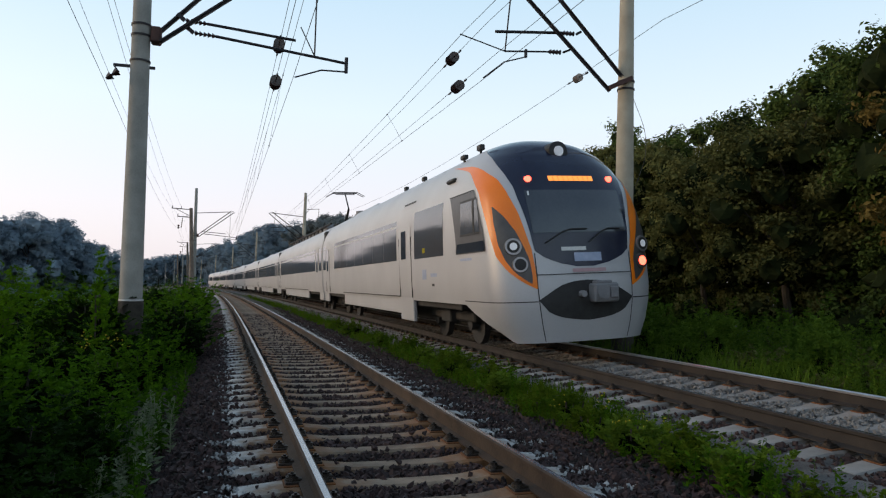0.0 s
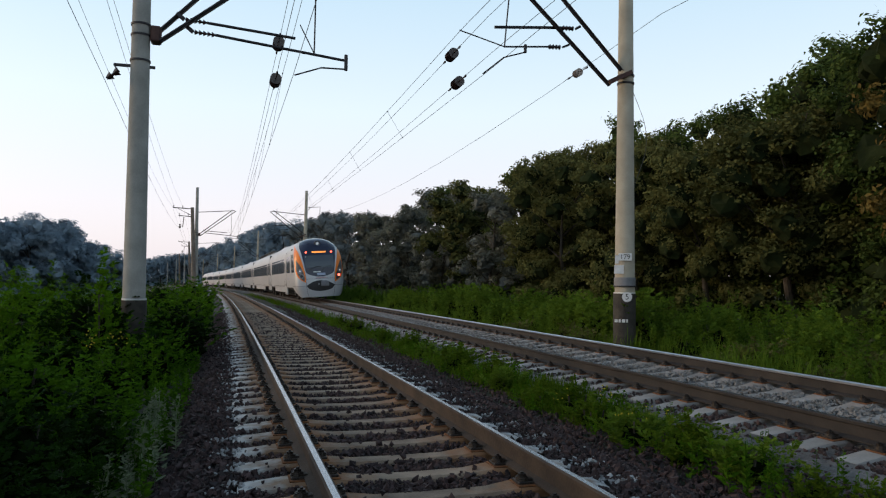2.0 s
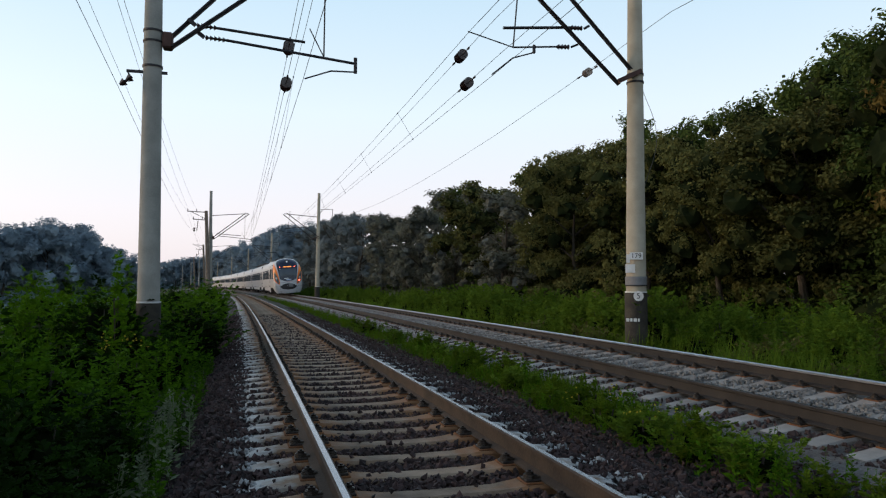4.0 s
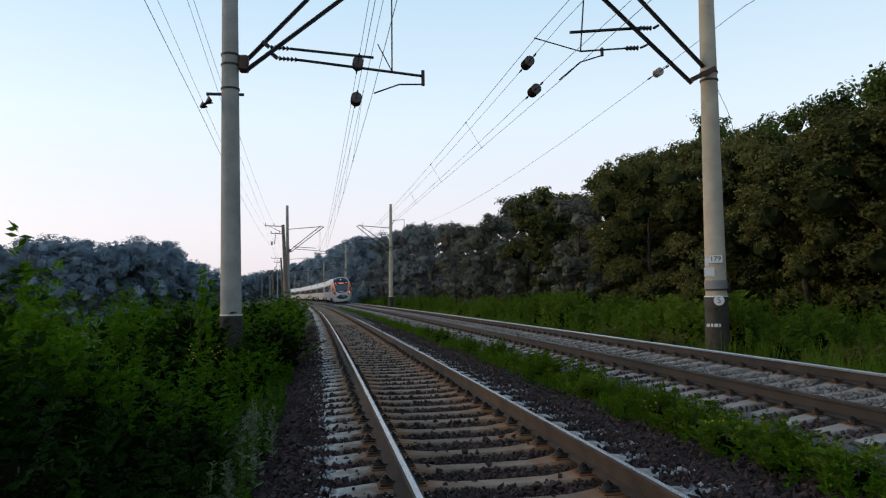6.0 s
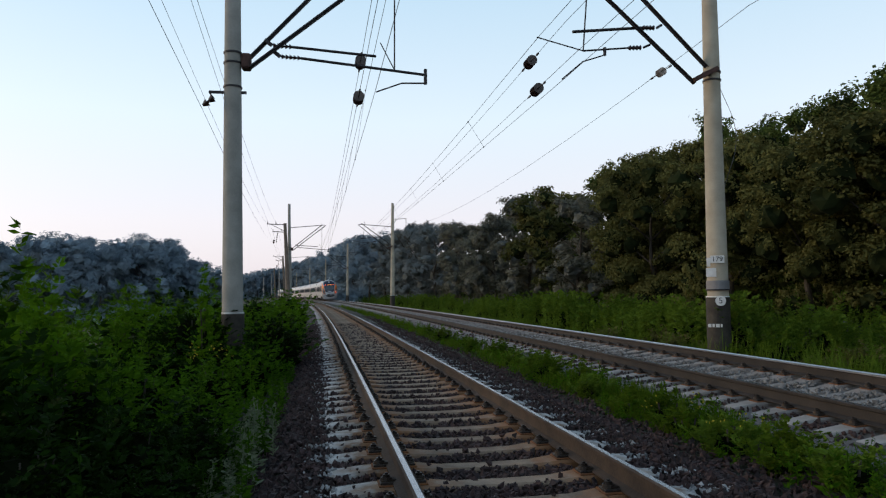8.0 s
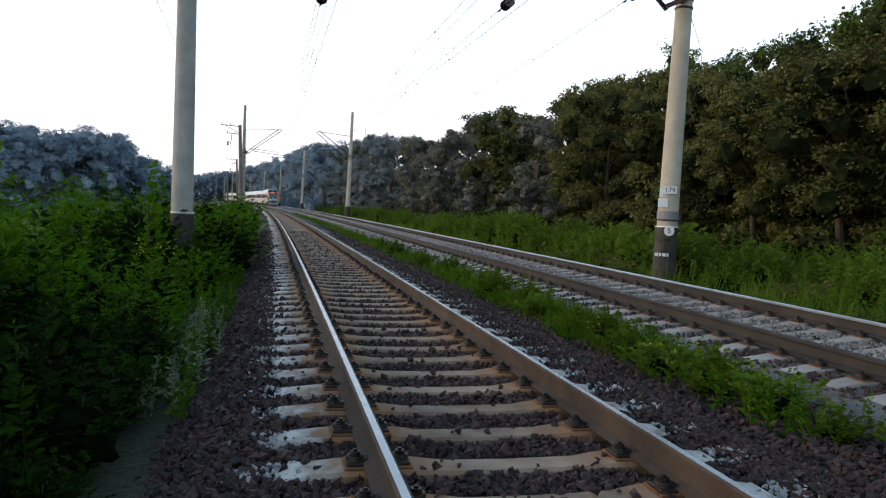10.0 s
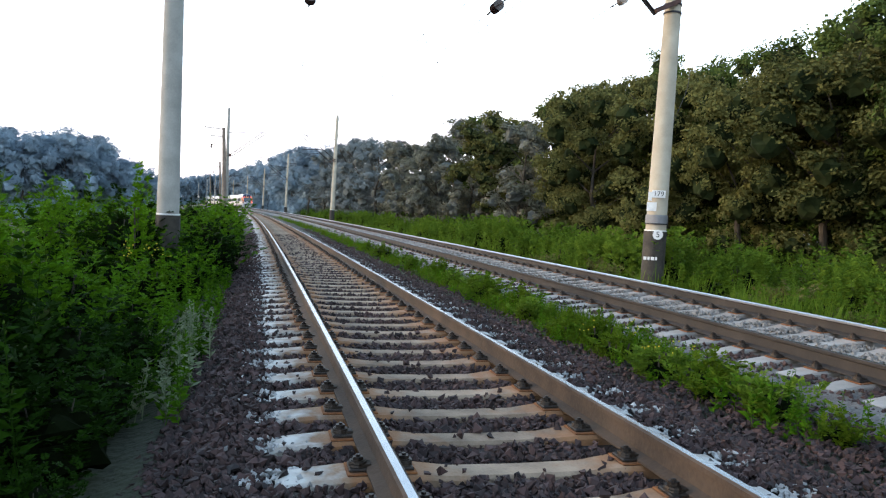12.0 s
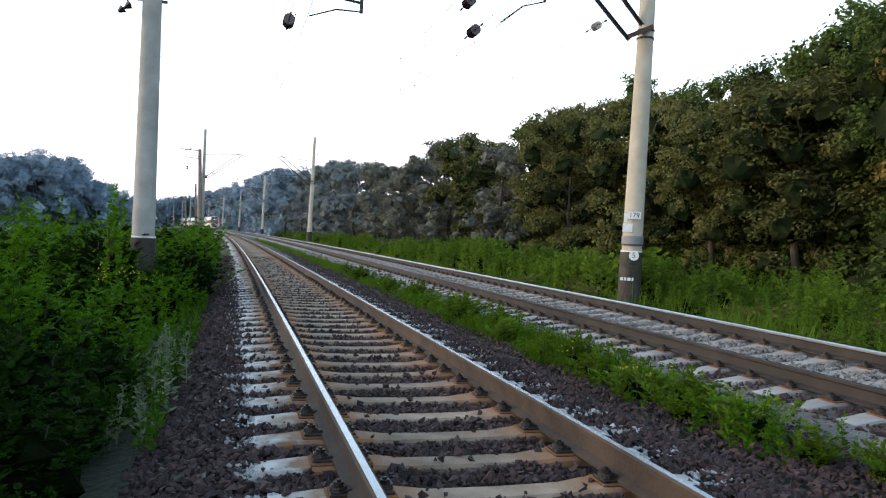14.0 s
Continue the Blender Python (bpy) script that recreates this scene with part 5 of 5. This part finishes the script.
def common(car, y_first, nosed):
    L = END_CAR if nosed else CAR
    bm = BM()
    box(bm, (-1.5, 3.2 if nosed else 0.1, 0.80), (1.5, L - 0.1, 0.98), 0.02)
    part("underframe", bm, DARK_METAL, car)
    # added dark box: closes the gap below the floor, dark as its shade
    bm = BM()
    box(bm, (-0.62, 2.4 if nosed else 0.2, 0.30), (0.62, L - 0.2, 0.82), 0.03)
    part("underbody_filler", bm, DARK_METAL, car)
    part("end_wall", end_wall(L - 0.06), SILVER, car)
    if not nosed:
        part("end_wall", end_wall(0.01), SILVER, car)
    for y in ((5.2, L - 3.4) if nosed else (3.4, L - 3.4)):
        bogie(car, y)
    for s in (-1, 1):
        # skirts between and beyond the bogies
        for a, b in (((8.0, L - 5.6), (L - 1.3, L)) if nosed else ((0.0, 1.3), (5.6, L - 5.6), (L - 1.3, L))):
            bm = BM()
            box(bm, (s * 1.57 - 0.03, a, 0.56), (s * 1.57 + 0.03, b, 1.0), 0.015)
            part("skirt", bm, SILVER, car)
        # skirt joint, window band in panes, doors
        bm = BM()
        box(bm, (s * 1.636 - 0.02, 8.0 if nosed else 5.6, 1.020), (s * 1.636 + 0.004, L - 5.6, 1.045))
        part("panel_seam", bm, DARK_METAL, car)
        y = y_first
        while y + 1.6 < L - 2.2:
            side_panel("window", y, y + 1.60, 2.02, 3.12, s, 0.006, BAND_GLASS, car)
            y += 1.62
        side_panel("window", L - 0.95, L - 0.12, 2.02, 3.12, s, 0.006, BAND_GLASS, car)
        d = side_panel("door", L - 2.05, L - 1.05, 1.05, 3.30, s, 0.012, SILVER, car, "silver sliding door with a narrow window")
        side_panel("door_window", L - 1.8, L - 1.3, 1.95, 2.95, s, 0.02, GLASS, d)
        for dy in (L - 2.07, L - 1.04):
            bm = BM()
            box(bm, (s * 1.655 - 0.014, dy - 0.012, 1.02), (s * 1.655 + 0.008, dy + 0.012, 2.6))
            part("door_seam", bm, DARK_METAL, car)
    bm = BM()
    box(bm, (-1.50, L - 0.02, 0.95), (1.50, L + 0.47, 3.9), 0.06)
    part("gangway", bm, BLACK_PAINT, car, "black rubber gangway bellows")


def roof_kit(car, lots):
    if lots:
        for y in (4.0, 8.2, 12.4, 17.5):
            bm = BM()
            box(bm, (-0.75, y, 4.12), (0.75, y + 3.6, 4.58), 0.10)
            part("roof_unit", bm, ROOF_GREY, car)
        bm = BM()
        for x in (-0.8, 0.8):
            rod(bm, (x, 2.0, 4.46), (x, CAR - 1.0, 4.46), 0.06)
        for y in np.arange(5.2, CAR - 1.5, 1.6):
            for x in (-0.8, 0.8):
                rod(bm, (x, y, 4.0), (x, y, 4.44), 0.035)
        part("roof_line", bm, DARK_METAL, car)
    else:
        bm = BM()
        box(bm, (-0.7, 15.0, 4.12), (0.7, 19.5, 4.40), 0.12)
        part("roof_unit", bm, SILVER, car)


def pantograph(car, y):
    p = part("pantograph_frame", box(BM(), (-0.6, y - 0.6, 4.32), (0.6, y + 0.6, 4.44), 0.02), DARK_METAL, car)
    for x in (-0.5, 0.5):
        insulator(p, (x, y - 0.45, 4.1), (x, y - 0.45, 4.36), 0.07, 3)
        insulator(p, (x, y + 0.45, 4.1), (x, y + 0.45, 4.36), 0.07, 3)
    bm = BM()
    rod(bm, (0, y + 0.5, 4.44), (0, y - 0.75, 5.15), 0.05)
    rod(bm, (0, y - 0.75, 5.15), (0, y + 0.1, 6.0), 0.035)
    rod(bm, (0.05, y + 0.2, 4.44), (0.05, y - 0.6, 5.1), 0.02)
    part("pantograph_arm", bm, DARK_METAL, p)
    bm = BM()
    for dy in (-0.18, 0.18):
        rod(bm, (-0.62, y + 0.1 + dy, 6.08), (0.62, y + 0.1 + dy, 6.08), 0.025)
        for s in (-1, 1):
            rod(bm, (s * 0.62, y + 0.1 + dy, 6.08), (s * 1.0, y + 0.1 + dy, 5.88), 0.018)
    rod(bm, (-0.5, y + 0.1, 6.0), (0.5, y + 0.1, 6.0), 0.02)
    part("collector_head", bm, DARK_METAL, p)


def lamp_pod(parent, th, z, r, front, ring, name, label, depth=0.05):
    c = skin(th, z, 0.02)
    n = (skin(th, z, 0.12) - c).normalized()
    n = (n * 0.6 + Vector((0, -1, 0)) * 0.4).normalized()
    bm = BM()
    rod(bm, c - n * 0.06, c + n * depth, r, r * 0.92, 20)
    ob = part(name, bm, ring, parent, label)
    bm = BM()
    rod(bm, c + n * (depth - 0.01), c + n * (depth + 0.008), r * 0.70, seg=18)
    part("lamp_bowl", bm, BLACK_PAINT, ob)
    bm = BM()
    rod(bm, c + n * depth, c + n * (depth + 0.018), r * (0.6 if front == RED_LAMP else 0.42), seg=18)
    part("lens", bm, front, ob)


def end_car(facing=True):
    """The streamlined driving car, its nose at y = 0 and its body behind it."""
    car = empty("train_car")
    tagged(car, "silver streamlined driving car with orange flashes and navy windscreen mask", "train car", group="train")
    part("body", body_mesh(True), None, car)
    # lower fairing of the nose, cut away before the bogie
    rows = []
    for z in (0.28, 0.34, 0.45, 0.6, 0.78, 0.97):
        end = float(np.interp(z, (0.28, 0.34, 0.59, 0.82, 1.03), (60, 67, 94, 109, 119)))
        rows.append([skin(t, z) for t in np.linspace(-end, end, 41)])
    part("nose_skirt", grid_mesh("nose_skirt", rows, SILVER), None, car)
    # floor of the fairing
    bm = BM()
    f = bm.faces.new([bm.verts.new(skin(t, 0.30) * 0.99 + Vector((0, 0.02, 0.01))) for t in range(-60, 61, 10)])
    part("nose_floor", bm, DARK_METAL, car)

    edge = lambda zz: float(np.interp(zz, (1.64, 1.71, 1.83, 1.95, 2.23, 2.53, 2.84, 3.20, 3.50, 3.86, 4.10, 4.25, 4.36), (2, 10, 20, 26, 28, 30, 33, 37, 44, 56, 72, 86, 100)))
    lo, hi = 1.64, 4.36
    zz = lambda f: lo + (hi - lo) * f
    mask = nose_patch("windscreen_mask", lo, hi, lambda f: -edge(zz(f)), lambda f: edge(zz(f)), 0.006, NAVY, car, "glossy navy blue mask round the windscreen", 44, 26)
    g = lambda f: 26 + 1.5 * f
    nose_patch("windscreen", 2.27, 3.08, lambda f: -g(f), lambda f: g(f), 0.016, GLASS, mask, "dark curved windscreen", 10, 18)
    rows = [[skin(t, z, 0.022) for t in (-25.5, -24.2)] for z in (2.98, 3.06)]
    part("sticker", grid_mesh("sticker", rows, WHITE_PAINT), None, mask, "small white sticker")

    # orange flashes with their lamp housings
    for s in (-1, 1):
        outer = lambda zz_: float(np.interp(zz_, (1.26, 1.40, 1.58, 1.86, 2.27, 2.70, 3.15, 3.57, 3.80, 3.95), (27.5, 40, 53, 67, 74, 76, 78, 81, 92, 106)))
        inner = lambda zz_: float(np.interp(zz_, (1.26, 1.63, 1.98, 2.28, 2.64, 3.01, 3.34, 3.64, 3.80, 3.95), (26.5, 27, 28.5, 32, 35.5, 42, 50, 68, 84, 105)))
        z_ = lambda f: 1.26 + 2.69 * f
        fl = nose_patch("orange_flash", 1.26, 3.95, lambda f: s * inner(z_(f)), lambda f: s * outer(z_(f)), 0.008, ORANGE, car, "bright orange flash", 30, 8)
        po = lambda zz_: float(np.interp(zz_, (1.36, 1.55, 1.80, 2.11, 2.46, 2.80), (31.5, 45, 55.5, 62.5, 64, 62.5)))
        pi = lambda zz_: float(np.interp(zz_, (1.36, 1.49, 1.78, 2.03, 2.31, 2.60, 2.80), (30.5, 30, 31, 35, 41, 50.5, 61.5)))
        y_ = lambda f: 1.36 + 1.44 * f
        nose_patch("lamp_housing", 1.36, 2.80, lambda f: s * pi(y_(f)), lambda f: s * po(y_(f)), 0.018, POD, fl, "dark grey almond-shaped lamp housing", 18, 6)
        lamp_pod(fl, s * 45, 2.03, 0.165, WHITE_LAMP, CHROME, "head_lamp", "round head lamp")
        if s > 0:
            lamp_pod(fl, s * 40, 1.70, 0.15, RED_LAMP, POD, "tail_lamp", "lit red tail lamp")
        else:
            lamp_pod(fl, s * 40, 1.70, 0.15, BLACK_PAINT, CHROME, "tail_lamp", "unlit tail lamp")
        # upper red marker lamps
        c = skin(s * 23, 3.30, 0.02)
        bm = BM()
        rod(bm, c + Vector((0, 0.04, 0)), c + Vector((0, -0.03, 0)), 0.06, seg=16)
        part("marker_lamp", bm, RED_LAMP, mask, "lit red marker lamp")
        # cab side window, drawn round on to the nose
        w = nose_patch("cab_window", 1.98, 3.19, lambda f: s * (84 - f), lambda f: s * (120 - 7 * f), 0.010, POD, car, "slanted cab side window in a dark frame", 6, 8)
        nose_patch("pane", 2.36, 3.02, lambda f: s * (89 - 7 * f), lambda f: s * (111 - 9 * f), 0.016, BAND_GLASS, w, "", 5, 5)
        nose_patch("window_bar", 2.36, 3.02, lambda f: s * (94 - 7 * f), lambda f: s * (95.6 - 7 * f), 0.022, BLACK_PAINT, w, "", 4, 1)
        for z0, z1 in ((2.33, 2.37), (3.01, 3.05)):
            nose_patch("window_bar", z0, z1, lambda f: s * (89 - 7 * (z0 - 2.36) / 0.66), lambda f: s * (111 - 9 * (z0 - 2.36) / 0.66), 0.022, BLACK_PAINT, w, "", 1, 4)
        nose_patch("pane", 2.00, 2.19, lambda f: s * 85, lambda f: s * (119 - 2 * f), 0.016, GLASS, w, "", 2, 6)
        nose_patch("window_bar", 3.19, 3.22, lambda f: s * 83, lambda f: s * 113, 0.014, BLACK_PAINT, w, "", 1, 6)
        side_panel("window", 3.83, 6.25, 2.00, 3.18, s, 0.006, BAND_GLASS, car)
        d = side_panel("door", 6.60, 7.80, 1.05, 3.40, s, 0.012, SILVER, car, "silver cab door with a narrow window")
        side_panel("door_window", 7.06, 7.56, 2.03, 2.78, s, 0.02, GLASS, d)
        bm = BM()
        box(bm, (s * 1.58 - 0.05, 6.62, 0.40), (s * 1.58 + 0.05, 7.95, 1.02), 0.02)
        part("door_step", bm, SILVER, car)
        for dy in (6.58, 7.82):
            bm = BM()
            box(bm, (s * 1.655 - 0.014, dy - 0.012, 1.02), (s * 1.655 + 0.008, dy + 0.012, 2.6))
            part("door_seam", bm, DARK_METAL, car)
        for y0, y1, z0, z1, mt in ((5.28, 5.50, 2.12, 2.24, PETAL), (5.2, 5.55, 1.48, 1.72, PLATE_BLUE), (4.35, 4.85, 1.54, 1.62, PLATE_BLUE), (4.55, 4.75, 1.32, 1.38, BLACK_PAINT),
                                   (2.0, 2.7, 1.84, 1.89, PLATE_BLUE), (6.3, 7.5, 3.46, 3.51, BLACK_PAINT)):
            side_panel("marking", y0, y1, z0, z1, s, 0.010, mt, car)
        bm = BM()
        box(bm, (s * 1.46 - 0.10, 3.25, 3.56), (s * 1.46 + 0.10, 3.75, 3.65), 0.03)
        part("camera_fairing", bm, BLACK_PAINT, car)
        # vertical and level seams of the nose panels
        rows = [[skin(s * 26.0, z, 0.008), skin(s * 26.8, z, 0.008)] for z in np.linspace(0.30, 1.9, 16)]
        part("panel_seam", grid_mesh("panel_seam", rows, DARK_METAL), None, car)
        rows = [[skin(s * t, 1.02, 0.008), skin(s * t, 1.038, 0.008)] for t in range(27, 118, 4)]
        part("panel_seam", grid_mesh("panel_seam", rows, DARK_METAL), None, car)
    rows = [[skin(t, 1.50, 0.008), skin(t, 1.515, 0.008)] for t in range(-26, 27, 2)]
    part("panel_seam", grid_mesh("panel_seam", rows, DARK_METAL), None, car)

    # coupler hatch: a dark lens-shaped opening with the coupler in it
    up = lambda x: float(np.interp(abs(x), (0, 4, 10, 19, 26), (1.39, 1.37, 1.31, 1.16, 1.06)))
    dn = lambda x: float(np.interp(abs(x), (0, 10, 16, 20, 26), (0.66, 0.72, 0.78, 0.84, 1.03)))
    rows = []
    for j in range(7):
        rows.append([skin(t, dn(t) + (up(t) - dn(t)) * j / 6, 0.006) for t in range(-26, 27, 2)])
    hatch = part("coupler_opening", grid_mesh("coupler_opening", rows, BLACK_PAINT), None, car, "dark lens-shaped coupler opening")
    bm = BM()
    box(bm, (0.02, 0.24, 0.98), (0.52, 0.52, 1.32), 0.03)
    rod(bm, (0.16, 0.18, 1.16), (0.16, 0.26, 1.16), 0.12, 0.08, seg=14)
    box(bm, (0.32, 0.18, 1.05), (0.47, 0.26, 1.26), 0.02)
    box(bm, (0.08, 0.26, 1.31), (0.40, 0.46, 1.37), 0.02)
    rod(bm, (-0.14, 0.34, 1.14), (-0.14, 0.52, 1.14), 0.06, seg=10)
    part("coupler", bm, ROOF_GREY, hatch, "grey automatic coupler head")
    # plates under the windscreen
    for x0, x1, z0, z1, mt in ((-0.46, 0.04, 1.93, 2.00, WHITE_PAINT), (-0.22, 0.34, 1.73, 1.89, PLATE_BLUE)):
        rows = []
        for z in (z0, z1):
            rows.append([skin(round_to(x, z), z, 0.02) for x in np.linspace(x0, x1, 6)])
        part("plate", grid_mesh("plate", rows, mt), None, mask)
    rows = [[skin(t, z, 0.014) for t in range(-4, 8, 1)] for z in (1.535, 1.60)]
    part("caption_strip", grid_mesh("caption_strip", rows, FADED_RED), None, car, "faint red lettering as a plain strip")
    # destination display
    for i in range(9):
        x0 = -0.46 + i * 0.105
        rows = [[skin(round_to(x0, z), z, 0.014), skin(round_to(x0 + 0.098, z), z, 0.014)] for z in (3.26, 3.36)]
        part("display_segment", grid_mesh("display_segment", rows, SIGN_LAMP), None, mask, "glowing orange display")
    # wipers
    for x0, x1 in ((-0.75, 0.10), (0.12, 0.80)):
        bm = BM()
        pts = []
        for f in np.linspace(0, 1, 6):
            x = x0 + (x1 - x0) * f
            z = 2.08 + 0.24 * min(1.0, f * 2.0)
            pts.append(skin(round_to(x, z), z, 0.04))
        for p, q in zip(pts, pts[1:]):
            rod(bm, p, q, 0.014, seg=6)
        part("wiper", bm, BLACK_PAINT, mask)
    # top head lamp in its hood
    c = skin(0, 3.90, 0.02)
    bm = BM()
    rod(bm, c + Vector((0, 0.45, -0.04)), c + Vector((0, -0.06, 0.0)), 0.24, 0.20, 20)
    hood = part("lamp_hood", bm, BLACK_PAINT, car)
    bm = BM()
    rod(bm, c + Vector((0, -0.05, 0)), c + Vector((0, -0.085, 0)), 0.10, seg=18)
    part("lens", bm, WHITE_LAMP, hood)
    # horns and aerials on the roof
    for x, y, h in ((-1.05, 3.9, 0.16), (-0.80, 3.5, 0.20), (0.5, 3.9, 0.12), (-0.5, 9.0, 0.2), (-0.4, 11.5, 0.22)):
        bm = BM()
        z = float(np.interp(abs(x), [p[1] for p in reversed(WZ)], [p[0] for p in reversed(WZ)]))
        rod(bm, (x, y, z - 0.05), (x, y, z + h * 0.6), 0.03)
        box(bm, (x - 0.06, y - 0.12, z + h * 0.35), (x + 0.06, y + 0.12, z + h), 0.02)
        part("roof_horn", bm, BLACK_PAINT, car)
    bm = BM()
    rod(bm, (0, 21.4, 4.30), (0, 21.4, 4.72), 0.26, 0.24, 18)
    part("roof_vent", bm, ROOF_GREY, car, "grey drum-shaped roof ventilator")
    common(car, 8.12, True)
    roof_kit(car, False)
    return car


def middle_car(with_pantograph):
    car = empty("train_car")
    tagged(car, "silver passenger car with a dark window band and raised pantograph" if with_pantograph else "silver passenger car with a dark window band",
           "train car", group="train")
    part("body", body_mesh(False), None, car)
    common(car, 2.3, False)
    for s in (-1, 1):
        side_panel("window", 0.12, 0.95, 2.02, 3.12, s, 0.006, BAND_GLASS, car)
        d = side_panel("door", 1.05, 2.05, 1.05, 3.18, s, 0.012, SILVER, car, "silver sliding door with a narrow window")
        side_panel("door_window", 1.3, 1.8, 1.95, 2.95, s, 0.02, GLASS, d)
    if with_pantograph:
        pantograph(car, 2.0)
    roof_kit(car, with_pantograph)
    return car


CARS = 9
tail = end_car()
panto = middle_car(True)
plain = middle_car(False)
train = [tail, panto, plain]
for i in range(3, CARS - 1):
    train.append(copy_thing(panto if i == 5 else plain, Matrix()))
train.append(copy_thing(tail, Matrix()))


def on_line(s):
    """A pose on the farther track, s metres along it."""
    zl, zr = RAIL_Z[T2]
    cant = -math.degrees(math.atan2(zr - zl, 2 * HALF))
    return pose(T2 + bend(s), s, (zl + zr) / 2, 0, cant, heading(s))


def chord(s, length, turn=False):
    """A car's pose with both ends of it on the line."""
    p, q = on_line(s), on_line(s + length)
    d = q.translation - p.translation
    rz = math.degrees(math.atan2(-d.x, d.y))
    zl, zr = RAIL_Z[T2]
    cant = -math.degrees(math.atan2(zr - zl, 2 * HALF))
    if turn:
        return pose(*q.translation, 0, -cant, rz + 180)
    return pose(*p.translation, 0, cant, rz)


def tail_at(t):
    """Distance of the rear nose along the line."""
    return float(np.interp(t, (0, 0.5, 1.0, 2.0, 14.0), (11.0, 20.3, 29.3, 46.9, 256.7)))


def motions():
    for i, car in enumerate(train):
        start = 0.0 if i == 0 else END_CAR + 0.45 + PITCH * (i - 1)
        length = END_CAR if i in (0, CARS - 1) else CAR
        rows = [(t, chord(tail_at(t) + start, length, i == CARS - 1)) for t in [k * 0.5 for k in range(29)]]
        walk(car, rows)


motions()
